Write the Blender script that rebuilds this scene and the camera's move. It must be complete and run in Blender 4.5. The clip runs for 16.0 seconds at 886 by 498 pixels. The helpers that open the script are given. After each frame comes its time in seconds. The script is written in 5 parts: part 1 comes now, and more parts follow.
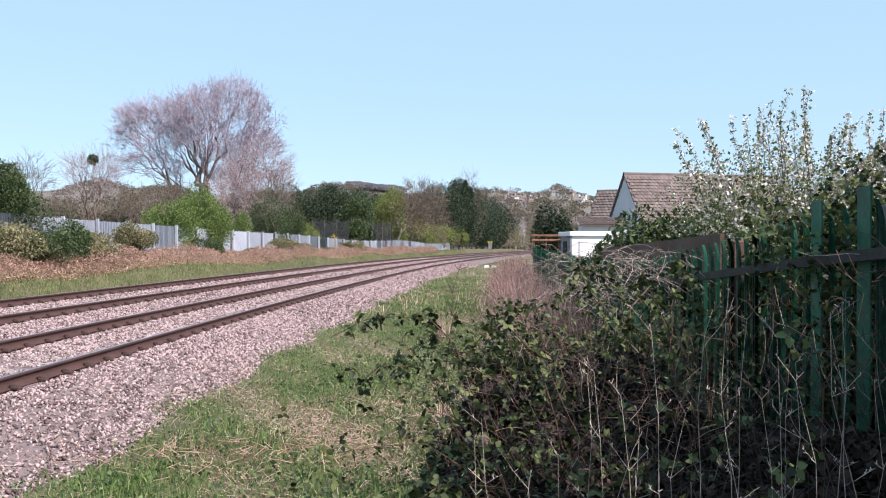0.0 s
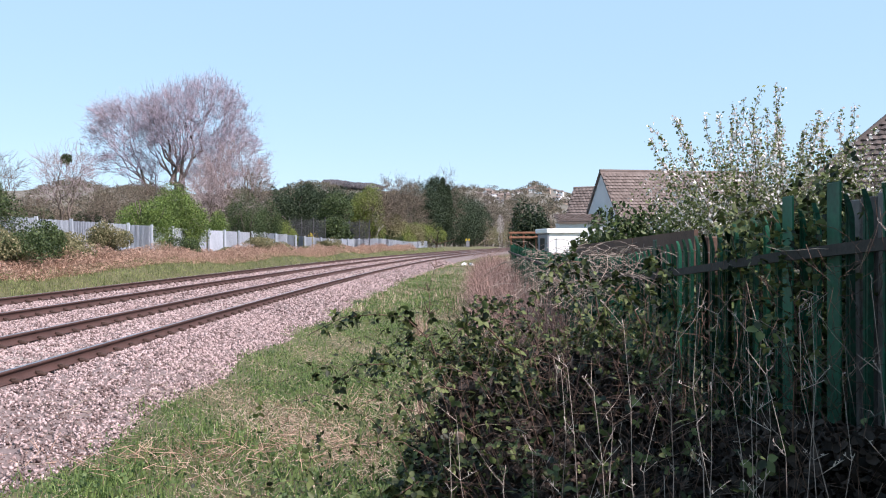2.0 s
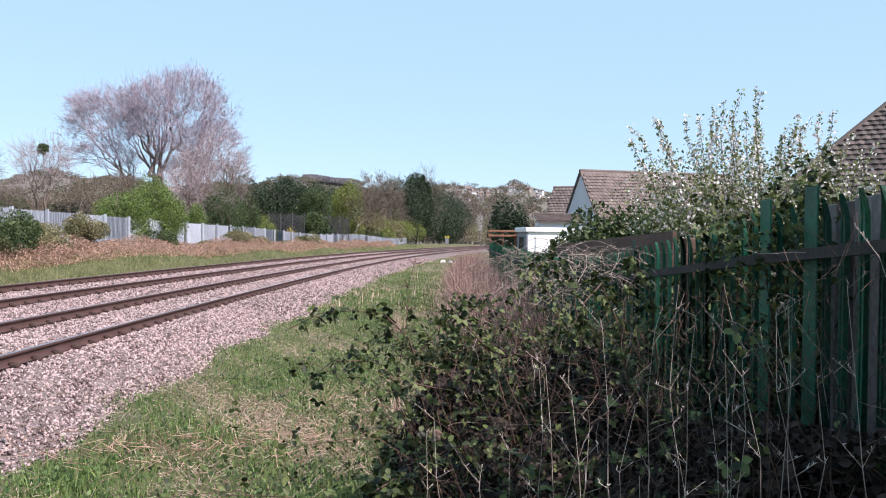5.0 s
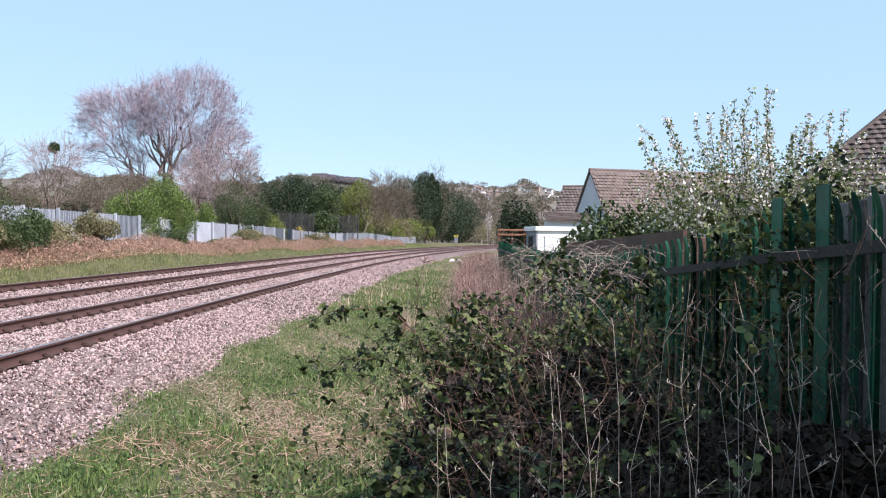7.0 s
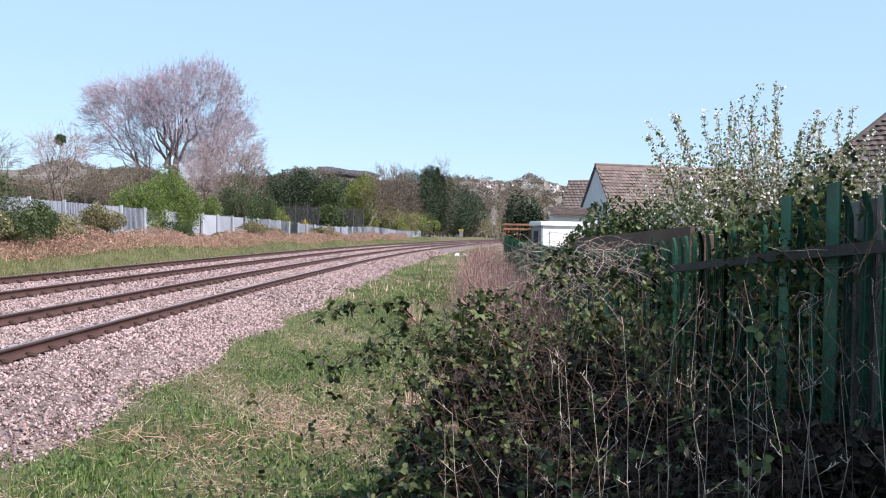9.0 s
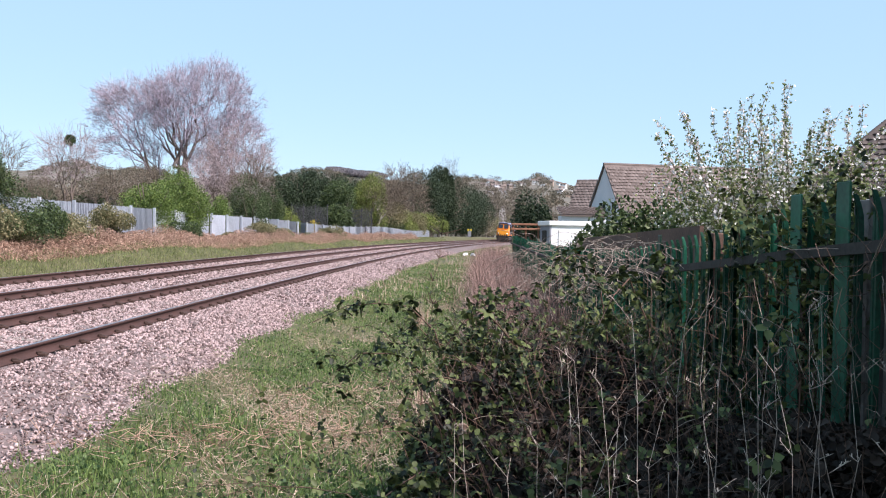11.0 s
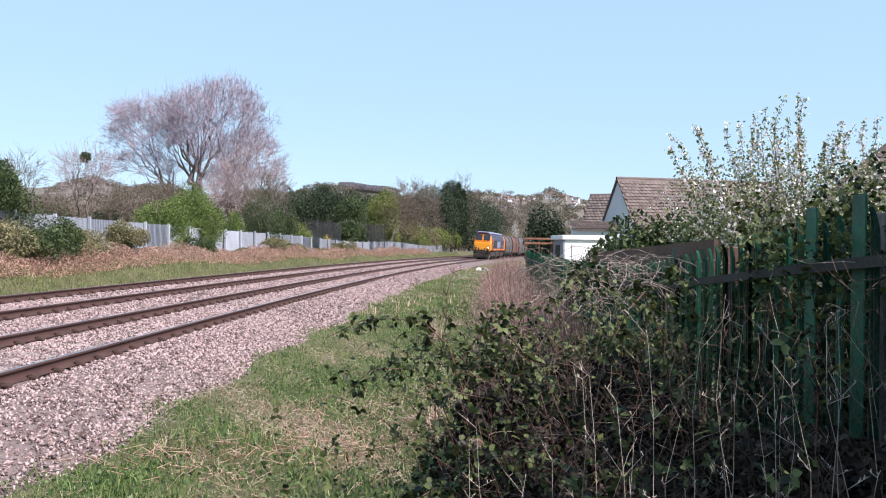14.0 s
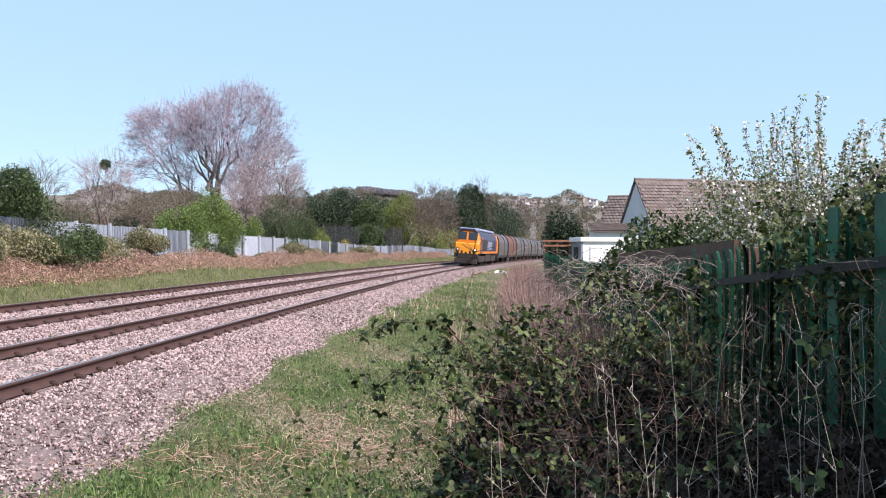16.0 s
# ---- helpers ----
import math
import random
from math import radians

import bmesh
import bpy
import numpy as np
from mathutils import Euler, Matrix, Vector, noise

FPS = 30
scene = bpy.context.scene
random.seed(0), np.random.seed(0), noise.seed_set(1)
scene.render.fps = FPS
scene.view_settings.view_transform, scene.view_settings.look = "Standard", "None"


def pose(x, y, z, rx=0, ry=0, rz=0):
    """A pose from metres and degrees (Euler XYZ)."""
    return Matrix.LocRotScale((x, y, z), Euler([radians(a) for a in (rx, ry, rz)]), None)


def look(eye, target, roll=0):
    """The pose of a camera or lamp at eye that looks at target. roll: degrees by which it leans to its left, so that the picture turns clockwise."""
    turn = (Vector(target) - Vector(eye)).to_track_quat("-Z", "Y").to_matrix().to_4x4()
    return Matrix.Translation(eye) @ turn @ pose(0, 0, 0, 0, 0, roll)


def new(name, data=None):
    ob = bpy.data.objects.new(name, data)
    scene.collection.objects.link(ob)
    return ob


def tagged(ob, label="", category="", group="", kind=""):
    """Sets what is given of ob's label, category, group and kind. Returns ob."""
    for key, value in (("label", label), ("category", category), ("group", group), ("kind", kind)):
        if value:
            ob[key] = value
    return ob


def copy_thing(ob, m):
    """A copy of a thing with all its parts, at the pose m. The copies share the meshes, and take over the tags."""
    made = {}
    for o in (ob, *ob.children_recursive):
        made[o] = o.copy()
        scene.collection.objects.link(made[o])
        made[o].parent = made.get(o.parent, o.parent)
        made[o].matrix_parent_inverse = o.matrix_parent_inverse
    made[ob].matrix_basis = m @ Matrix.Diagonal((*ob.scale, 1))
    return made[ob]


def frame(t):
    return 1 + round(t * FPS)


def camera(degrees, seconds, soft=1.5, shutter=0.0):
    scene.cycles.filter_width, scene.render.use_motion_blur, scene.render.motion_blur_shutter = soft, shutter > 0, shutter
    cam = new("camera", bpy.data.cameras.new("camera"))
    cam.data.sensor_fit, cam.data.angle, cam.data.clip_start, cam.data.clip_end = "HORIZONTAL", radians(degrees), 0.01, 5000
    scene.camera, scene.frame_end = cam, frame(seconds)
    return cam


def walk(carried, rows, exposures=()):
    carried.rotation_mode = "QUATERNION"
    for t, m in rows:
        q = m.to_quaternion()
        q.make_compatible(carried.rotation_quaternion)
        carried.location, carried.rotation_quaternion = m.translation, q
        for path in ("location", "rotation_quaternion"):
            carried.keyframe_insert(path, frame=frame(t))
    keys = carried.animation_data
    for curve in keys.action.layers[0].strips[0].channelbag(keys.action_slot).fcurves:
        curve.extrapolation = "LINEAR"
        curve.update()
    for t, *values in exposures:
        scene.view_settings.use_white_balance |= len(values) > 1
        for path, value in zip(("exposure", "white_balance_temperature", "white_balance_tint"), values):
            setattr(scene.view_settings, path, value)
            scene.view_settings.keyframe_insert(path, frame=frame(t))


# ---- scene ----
# ---- camera ----
ROWS = [
    (0, -0.006, -0.009, 1.507, 89.785, -0.168, 2.511),
    (0.5, -0.003, -0.007, 1.506, 89.660, -0.080, 2.181),
    (1, 0.003, -0.015, 1.506, 89.575, 0.597, 1.752),
    (1.5, 0.007, -0.015, 1.506, 89.546, 0.690, 1.519),
    (2, 0.006, -0.013, 1.506, 89.647, 0.208, 1.107),
    (2.5, 0.003, -0.009, 1.505, 89.667, -0.092, 0.770),
    (3, -0.001, 0.003, 1.504, 89.656, -0.559, 0.482),
    (3.5, 0.000, 0.000, 1.504, 89.685, -0.713, 0.004),
    (4, 0.006, -0.007, 1.506, 89.612, -0.511, -0.352),
    (6.5, -0.002, -0.009, 1.508, 89.414, -1.142, 0.113),
    (7, -0.002, -0.011, 1.504, 89.400, -0.813, 0.372),
    (7.5, -0.006, -0.008, 1.507, 89.257, -1.200, 0.720),
    (8, -0.010, -0.002, 1.508, 89.151, -1.294, 0.723),
    (8.5, -0.013, 0.004, 1.508, 89.070, -1.324, 0.623),
    (9, -0.014, 0.001, 1.512, 89.020, -1.176, 0.686),
    (11.5, -0.017, -0.008, 1.509, 88.996, -1.022, 1.421),
    (12, -0.016, -0.012, 1.510, 89.148, -0.834, 1.674),
    (12.5, -0.014, -0.013, 1.512, 89.376, -0.635, 1.899),
    (13, -0.010, -0.014, 1.510, 89.590, -0.423, 1.913),
    (13.5, -0.015, -0.006, 1.511, 89.775, -0.642, 1.922),
    (14, -0.019, -0.005, 1.510, 89.917, -0.864, 2.036),
    (14.5, -0.018, -0.004, 1.510, 89.885, -0.823, 2.249),
    (15, -0.018, -0.011, 1.510, 89.867, -0.536, 2.457),
    (15.5, -0.022, -0.013, 1.510, 89.971, -0.617, 2.682),
    (16, -0.026, -0.011, 1.509, 90.116, -0.312, 3.163),
]
cam = camera(52.0, 16.0, soft=1.1)
walk(cam, [(r[0], pose(*r[1:])) for r in ROWS], exposures=[(0.0, 0.56, 6450, 25), (16.0, 0.56, 6450, 25)])

# ---- light ----
SUN_AZ, SUN_EL = 122.0, 45.0      # degrees clockwise from the view's forward axis, and above the horizon
world = bpy.data.worlds.new("sky")
scene.world = world
world.use_nodes = True
wn = world.node_tree.nodes
sky = wn.new("ShaderNodeTexSky")
sky.sky_type = "NISHITA"
sky.sun_disc = False
sky.sun_elevation, sky.sun_rotation = radians(SUN_EL), radians(SUN_AZ)
sky.air_density, sky.dust_density, sky.ozone_density = 1.0, 0.0, 1.2
sky.altitude = 900
haze = wn.new("ShaderNodeMix")      # thin even haze over the clear sky
haze.data_type = "RGBA"
haze.inputs["Factor"].default_value = 0.75
haze.inputs["B"].default_value = (2.70, 4.58, 5.6, 1)
world.node_tree.links.new(sky.outputs[0], haze.inputs["A"])
world.node_tree.links.new(haze.outputs["Result"], wn["Background"].inputs[0])
wn["Background"].inputs[1].default_value = 0.125
sun = new("sun", bpy.data.lights.new("sun", "SUN"))
sun.data.energy, sun.data.angle, sun.data.color = 5.6, radians(0.55), (1.0, 0.95, 0.88)
sun.matrix_world = look((0, 0, 60), (-math.sin(radians(SUN_AZ)) * 60, -math.cos(radians(SUN_AZ)) * 60, 60 - 60 * math.tan(radians(SUN_EL))))
rng = np.random.default_rng(7)


# ---- materials ----
def surface(name, dark, light, scale=4.0, rough=0.8, bump=0.0, fine=None, island=0.0, item=0.0, metal=0.0, through_light=0.0, spec=0.3):
    """A node material: two scales of noise between two colours, with relief and a shift per piece."""
    m = bpy.data.materials.new(name)
    m.use_nodes = True
    n, link = m.node_tree.nodes, m.node_tree.links.new
    b, out = n["Principled BSDF"], n["Material Output"]
    co = n.new("ShaderNodeTexCoord")
    big, small = n.new("ShaderNodeTexNoise"), n.new("ShaderNodeTexNoise")
    big.inputs["Scale"].default_value, big.inputs["Detail"].default_value = scale, 4
    small.inputs["Scale"].default_value, small.inputs["Detail"].default_value = fine or scale * 9, 3
    link(co.outputs["Object"], big.inputs["Vector"])
    link(co.outputs["Object"], small.inputs["Vector"])
    add = n.new("ShaderNodeMath")
    add.operation = "MULTIPLY_ADD"
    add.inputs[1].default_value = 0.5
    half = n.new("ShaderNodeMath")
    half.operation = "MULTIPLY"
    half.inputs[1].default_value = 0.5
    link(small.outputs["Fac"], half.inputs[0])
    link(big.outputs["Fac"], add.inputs[0])
    link(half.outputs[0], add.inputs[2])
    value = add.outputs[0]
    if island or item:
        src = n.new("ShaderNodeNewGeometry").outputs["Random Per Island"] if island else n.new("ShaderNodeObjectInfo").outputs["Random"]
        off = n.new("ShaderNodeMath")
        off.operation = "MULTIPLY_ADD"
        off.inputs[1].default_value = island or item
        off.inputs[2].default_value = -(island or item) / 2
        link(src, off.inputs[0])
        tot = n.new("ShaderNodeMath")
        link(value, tot.inputs[0])
        link(off.outputs[0], tot.inputs[1])
        value = tot.outputs[0]
    ramp = n.new("ShaderNodeValToRGB")
    ramp.color_ramp.elements[0].position, ramp.color_ramp.elements[1].position = 0.28, 0.72
    ramp.color_ramp.elements[0].color, ramp.color_ramp.elements[1].color = (*dark, 1), (*light, 1)
    link(value, ramp.inputs[0])
    link(ramp.outputs[0], b.inputs["Base Color"])
    b.inputs["Roughness"].default_value, b.inputs["Metallic"].default_value = rough, metal
    b.inputs["Specular IOR Level"].default_value = spec
    if bump:
        bn = n.new("ShaderNodeBump")
        bn.inputs["Strength"].default_value, bn.inputs["Distance"].default_value = min(1, bump * 10), bump
        link(small.outputs["Fac"], bn.inputs["Height"])
        link(bn.outputs[0], b.inputs["Normal"])
    if through_light:
        tl, mix = n.new("ShaderNodeBsdfTranslucent"), n.new("ShaderNodeMixShader")
        link(ramp.outputs[0], tl.inputs["Color"])
        mix.inputs[0].default_value = through_light
        link(b.outputs[0], mix.inputs[1])
        link(tl.outputs[0], mix.inputs[2])
        link(mix.outputs[0], out.inputs["Surface"])
    return m


M = {}
M["ground"] = surface("ground_soil_grass", (0.045, 0.055, 0.022), (0.13, 0.115, 0.06), 0.5, 0.95, 0.03, 7)
M["ballast"] = surface("ballast_bed", (0.085, 0.062, 0.057), (0.24, 0.19, 0.18), 9, 0.95, 0.03, 34)
M["stone"] = surface("ballast_stone", (0.115, 0.078, 0.072), (0.46, 0.355, 0.34), 3, 0.85, 0, 60, island=0.75)
M["rail"] = surface("rusty_rail_steel", (0.040, 0.021, 0.018), (0.095, 0.050, 0.042), 3, 0.75, 0.002, 60)
M["railtop"] = surface("worn_rail_head", (0.30, 0.30, 0.32), (0.48, 0.48, 0.50), 2, 0.32, 0, 40, metal=0.9)
M["sleeper"] = surface("concrete_sleeper", (0.20, 0.17, 0.15), (0.36, 0.31, 0.28), 5, 0.9, 0.006, 60, item=0.3)
M["clip"] = surface("rusty_clip", (0.03, 0.018, 0.015), (0.07, 0.04, 0.03), 20, 0.8)
M["grass"] = surface("grass_blades", (0.055, 0.105, 0.028), (0.20, 0.28, 0.085), 0.6, 0.6, 0, 3, island=0.7, through_light=0.3)
M["bankgrass"] = surface("mown_bank_grass", (0.10, 0.13, 0.045), (0.30, 0.33, 0.14), 0.5, 0.7, 0, 3, island=0.6, through_light=0.35)
M["weed"] = surface("low_weed_leaf", (0.045, 0.085, 0.03), (0.14, 0.21, 0.075), 1.0, 0.55, 0, 9, island=0.6, through_light=0.25)
M["straw"] = surface("dry_straw", (0.26, 0.165, 0.115), (0.68, 0.53, 0.42), 1.0, 0.7, 0, 5, island=0.8, through_light=0.15)
M["bracken"] = surface("dead_bracken", (0.24, 0.14, 0.10), (0.66, 0.46, 0.35), 0.6, 0.8, 0, 4, island=0.8, through_light=0.35)
M["bramble"] = surface("bramble_leaf", (0.009, 0.016, 0.006), (0.115, 0.145, 0.048), 1.2, 0.55, 0, 9, island=0.7, through_light=0.25, spec=0.3)
# leaf colour that carries the deep shade inside the brambles
M["litter"] = surface("shade_black_dead_leaf", (0.010, 0.0075, 0.006), (0.050, 0.035, 0.027), 2, 0.8, 0, 9, island=0.5)
# pale dead stalk, with the sunlight on it painted into the colour
M["palestem"] = surface("sunlit_pale_stalk", (0.26, 0.205, 0.175), (0.58, 0.50, 0.43), 4, 0.8, 0, 30, island=0.4)
# hilltop wood with the bluish haze of distance put into its colour
M["hazed_hillwood"] = surface("haze_mauve_hilltop_wood", (0.17, 0.155, 0.165), (0.27, 0.25, 0.26), 0.02, 0.95, 0, 0.3, island=0.3, through_light=0.45)
M["cane"] = surface("bramble_cane", (0.035, 0.021, 0.017), (0.13, 0.078, 0.055), 5, 0.7, 0, 30, island=0.5)
M["deadstem"] = surface("bleached_dead_stem", (0.13, 0.10, 0.08), (0.40, 0.33, 0.27), 4, 0.8, 0, 30, island=0.5)
M["greenfence"] = surface("green_painted_steel", (0.003, 0.028, 0.016), (0.012, 0.125, 0.068), 3, 0.5, 0.001, 40, item=0.4)
M["darkrail"] = surface("weathered_dark_timber", (0.018, 0.017, 0.015), (0.06, 0.053, 0.045), 4, 0.85, 0.004, 50)
M["brownboard"] = surface("brown_timber_board", (0.055, 0.03, 0.022), (0.15, 0.09, 0.065), 3, 0.8, 0.005, 40)
M["greyboard"] = surface("grey_weathered_board", (0.10, 0.088, 0.08), (0.26, 0.23, 0.21), 2, 0.85, 0.004, 30, item=0.4)
M["galv"] = surface("galvanised_sheet", (0.34, 0.37, 0.42), (0.56, 0.59, 0.64), 0.6, 0.45, 0.002, 6, item=0.3, metal=0.4)
M["ivylight"] = surface("ivy_leaf_light", (0.055, 0.10, 0.022), (0.19, 0.26, 0.065), 0.7, 0.5, 0, 5, island=0.6, through_light=0.25)
M["ivydark"] = surface("ivy_leaf_dark", (0.02, 0.04, 0.014), (0.085, 0.12, 0.04), 0.7, 0.5, 0, 5, island=0.6, through_light=0.2)
M["conifer"] = surface("conifer_needles", (0.012, 0.026, 0.012), (0.05, 0.075, 0.035), 0.3, 0.6, 0, 3, island=0.6, through_light=0.1)
M["fresh"] = surface("fresh_spring_leaf", (0.10, 0.14, 0.03), (0.26, 0.30, 0.08), 0.5, 0.6, 0, 3, island=0.6, through_light=0.3)
M["twig"] = surface("bare_twig", (0.20, 0.155, 0.15), (0.46, 0.375, 0.38), 0.3, 0.85, 0, 3, island=0.5)
M["lilactwig"] = surface("lilac_grey_twig", (0.20, 0.165, 0.18), (0.50, 0.44, 0.52), 0.3, 0.85, 0, 3, island=0.6)
M["bark"] = surface("tree_bark", (0.07, 0.055, 0.045), (0.20, 0.16, 0.135), 3, 0.9, 0.01, 20)
M["birch"] = surface("pale_birch_bark", (0.30, 0.26, 0.22), (0.62, 0.57, 0.50), 3, 0.8, 0.01, 14)
M["scrub"] = surface("grey_brown_scrub", (0.11, 0.088, 0.066), (0.27, 0.222, 0.172), 0.2, 0.9, 0, 2, island=0.6, through_light=0.3)
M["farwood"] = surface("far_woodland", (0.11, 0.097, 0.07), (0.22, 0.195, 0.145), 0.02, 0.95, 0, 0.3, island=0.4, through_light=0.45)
M["olive"] = surface("olive_thicket", (0.10, 0.105, 0.045), (0.32, 0.285, 0.16), 0.7, 0.7, 0, 5, island=0.7, through_light=0.3)
M["deadpink"] = surface("pinkish_dead_stem", (0.12, 0.072, 0.06), (0.38, 0.25, 0.21), 0.8, 0.8, 0, 5, island=0.9)
M["blossom"] = surface("white_blossom", (0.55, 0.50, 0.48), (0.88, 0.85, 0.82), 6, 0.6, 0, 40, island=0.4, through_light=0.3)
M["appleleaf"] = surface("apple_leaf", (0.07, 0.10, 0.03), (0.22, 0.25, 0.10), 3, 0.5, 0, 20, island=0.6, through_light=0.3)
M["yellow"] = surface("yellow_flower", (0.45, 0.33, 0.03), (0.75, 0.60, 0.08), 3, 0.6, 0, 20, island=0.4, through_light=0.2)
M["tile"] = surface("brown_roof_tile", (0.10, 0.076, 0.066), (0.21, 0.168, 0.15), 1.2, 0.85, 0.006, 18, item=0.28)
M["darktile"] = surface("dark_brown_concrete_tile", (0.050, 0.040, 0.036), (0.135, 0.105, 0.092), 1.2, 0.85, 0.006, 18, item=0.35)
M["render"] = surface("pale_render", (0.50, 0.50, 0.52), (0.68, 0.68, 0.69), 0.6, 0.9, 0.004, 20)
M["brickpale"] = surface("buff_brick", (0.26, 0.20, 0.16), (0.40, 0.33, 0.27), 0.6, 0.9, 0.004, 20)
M["white"] = surface("white_paint", (0.68, 0.68, 0.67), (0.84, 0.84, 0.83), 1.0, 0.5, 0.001, 30)
# grey paint, dark enough to hold the shade on the shed's side
M["grey"] = surface("grey_paint_and_shade", (0.17, 0.18, 0.20), (0.27, 0.28, 0.31), 1.0, 0.6, 0.001, 30)
M["glass"] = surface("dark_window_glass", (0.015, 0.018, 0.022), (0.03, 0.035, 0.04), 1.0, 0.06, 0, 5, spec=0.6)
M["farground"] = surface("far_hillside", (0.095, 0.090, 0.072), (0.185, 0.165, 0.135), 0.01, 0.95, 0, 0.2)
M["mesh"] = surface("grey_netting", (0.05, 0.05, 0.055), (0.09, 0.09, 0.10), 2.0, 0.8, 0, 20)
M["orange"] = surface("orange_loco_paint", (0.60, 0.15, 0.012), (0.74, 0.22, 0.022), 0.8, 0.4, 0.001, 12)
M["locoyellow"] = surface("yellow_warning_paint", (0.70, 0.25, 0.015), (0.82, 0.33, 0.03), 0.8, 0.4, 0.001, 12)
M["locoblue"] = surface("dark_blue_loco_paint", (0.022, 0.022, 0.045), (0.055, 0.052, 0.09), 0.6, 0.45, 0.001, 10)
M["locoroof"] = surface("grey_blue_loco_roof", (0.12, 0.13, 0.20), (0.28, 0.30, 0.40), 0.6, 0.5, 0.002, 10)
M["under"] = surface("grimy_underframe", (0.02, 0.017, 0.015), (0.06, 0.048, 0.04), 1.5, 0.85, 0.005, 12)
M["hoodgrey"] = surface("grey_wagon_hood", (0.055, 0.050, 0.050), (0.125, 0.115, 0.112), 0.5, 0.6, 0.004, 6)
M["hoodred"] = surface("rust_red_wagon_hood", (0.085, 0.038, 0.032), (0.17, 0.082, 0.066), 0.5, 0.65, 0.004, 6)
M["rust"] = surface("rust_orange_steel", (0.15, 0.065, 0.04), (0.30, 0.15, 0.09), 2, 0.8, 0.003, 15)
lamp = bpy.data.materials.new("lit_headlamp")
lamp.use_nodes = True
lamp.node_tree.nodes["Principled BSDF"].inputs["Emission Color"].default_value = (1, 0.95, 0.85, 1)
lamp.node_tree.nodes["Principled BSDF"].inputs["Emission Strength"].default_value = 3.0
M["lamp"] = lamp


# ---- mesh helpers ----
def pm(name, V, F, mat, parent=None, label="", smooth=False):
    """One mesh object from arrays of points and faces, as a part of parent where one is given."""
    me = bpy.data.meshes.new(name)
    V = np.asarray(V, dtype=np.float32)
    if isinstance(F, np.ndarray):
        k = F.shape[1]
        me.vertices.add(len(V))
        me.vertices.foreach_set("co", V.ravel())
        me.loops.add(F.size)
        me.loops.foreach_set("vertex_index", F.ravel().astype(np.int32))
        me.polygons.add(len(F))
        me.polygons.foreach_set("loop_start", np.arange(0, F.size, k, dtype=np.int32))
        me.update(calc_edges=True)
        me.validate()
    else:
        me.from_pydata([tuple(v) for v in V], [], [tuple(f) for f in F])
    if smooth:
        me.polygons.foreach_set("use_smooth", [True] * len(me.polygons))
    for q in mat if isinstance(mat, (list, tuple)) else [mat]:
        me.materials.append(q)
    ob = new(name, me)
    if parent:
        ob.parent = parent
    if label:
        tagged(ob, label)
    return ob


def part(name, bm, mat, parent=None, label="", smooth=False):
    """Links a bmesh as one mesh object under a thing."""
    me = bpy.data.meshes.new(name)
    bm.to_mesh(me)
    bm.free()
    me.materials.append(mat)
    if smooth:
        me.polygons.foreach_set("use_smooth", [True] * len(me.polygons))
    ob = new(name, me)
    if parent:
        ob.parent = parent
    if label:
        tagged(ob, label)
    return ob


def box(bm, x0, x1, y0, y1, z0, z1, bevel=0.0):
    """A box between two corners, added to bm."""
    r = bmesh.ops.create_cube(bm, size=1.0, matrix=Matrix.Translation(((x0 + x1) / 2, (y0 + y1) / 2, (z0 + z1) / 2)) @ Matrix.Diagonal((x1 - x0, y1 - y0, z1 - z0, 1)))
    if bevel:
        es = list({e for v in r["verts"] for e in v.link_edges})
        bmesh.ops.bevel(bm, geom=es, offset=bevel, segments=1, affect="EDGES")
    return bm


def boxed(name, mat, parent, *dims, bevel=0.01, label=""):
    return part(name, box(bmesh.new(), *dims, bevel=bevel), mat, parent, label)


def thing(name, x, y, z, rz, label, category, group="", kind=""):
    e = new(name)
    e.matrix_world = pose(x, y, z, 0, 0, rz)
    return tagged(e, label, category, group, kind)


def unit(n):
    v = rng.normal(size=(n, 3))
    return v / np.linalg.norm(v, axis=1)[:, None]


def leaf_arrays(P, size, up=0.3, slim=0.55, spread=0.5):
    """Folded, pointed leaves at the points P, two triangles each."""
    n = len(P)
    s = (size * (1 + spread * (rng.random(n) - 0.5) * 2))[:, None]
    a = unit(n)
    b = unit(n) + np.array([0, 0, up])
    b -= a * np.sum(a * b, axis=1)[:, None]
    b /= np.linalg.norm(b, axis=1)[:, None] + 1e-9
    c = np.cross(a, b)
    V = np.empty((n, 4, 3))
    V[:, 0] = P - a * s * 0.5
    V[:, 1] = P + b * s * slim * 0.5 + c * s * 0.12
    V[:, 2] = P + a * s * 0.5
    V[:, 3] = P - b * s * slim * 0.5 + c * s * 0.12
    i = np.arange(n)[:, None] * 4
    F = np.stack([np.hstack([i, i + 1, i + 2]), np.hstack([i, i + 2, i + 3])], 1).reshape(-1, 3)
    return V.reshape(-1, 3), F


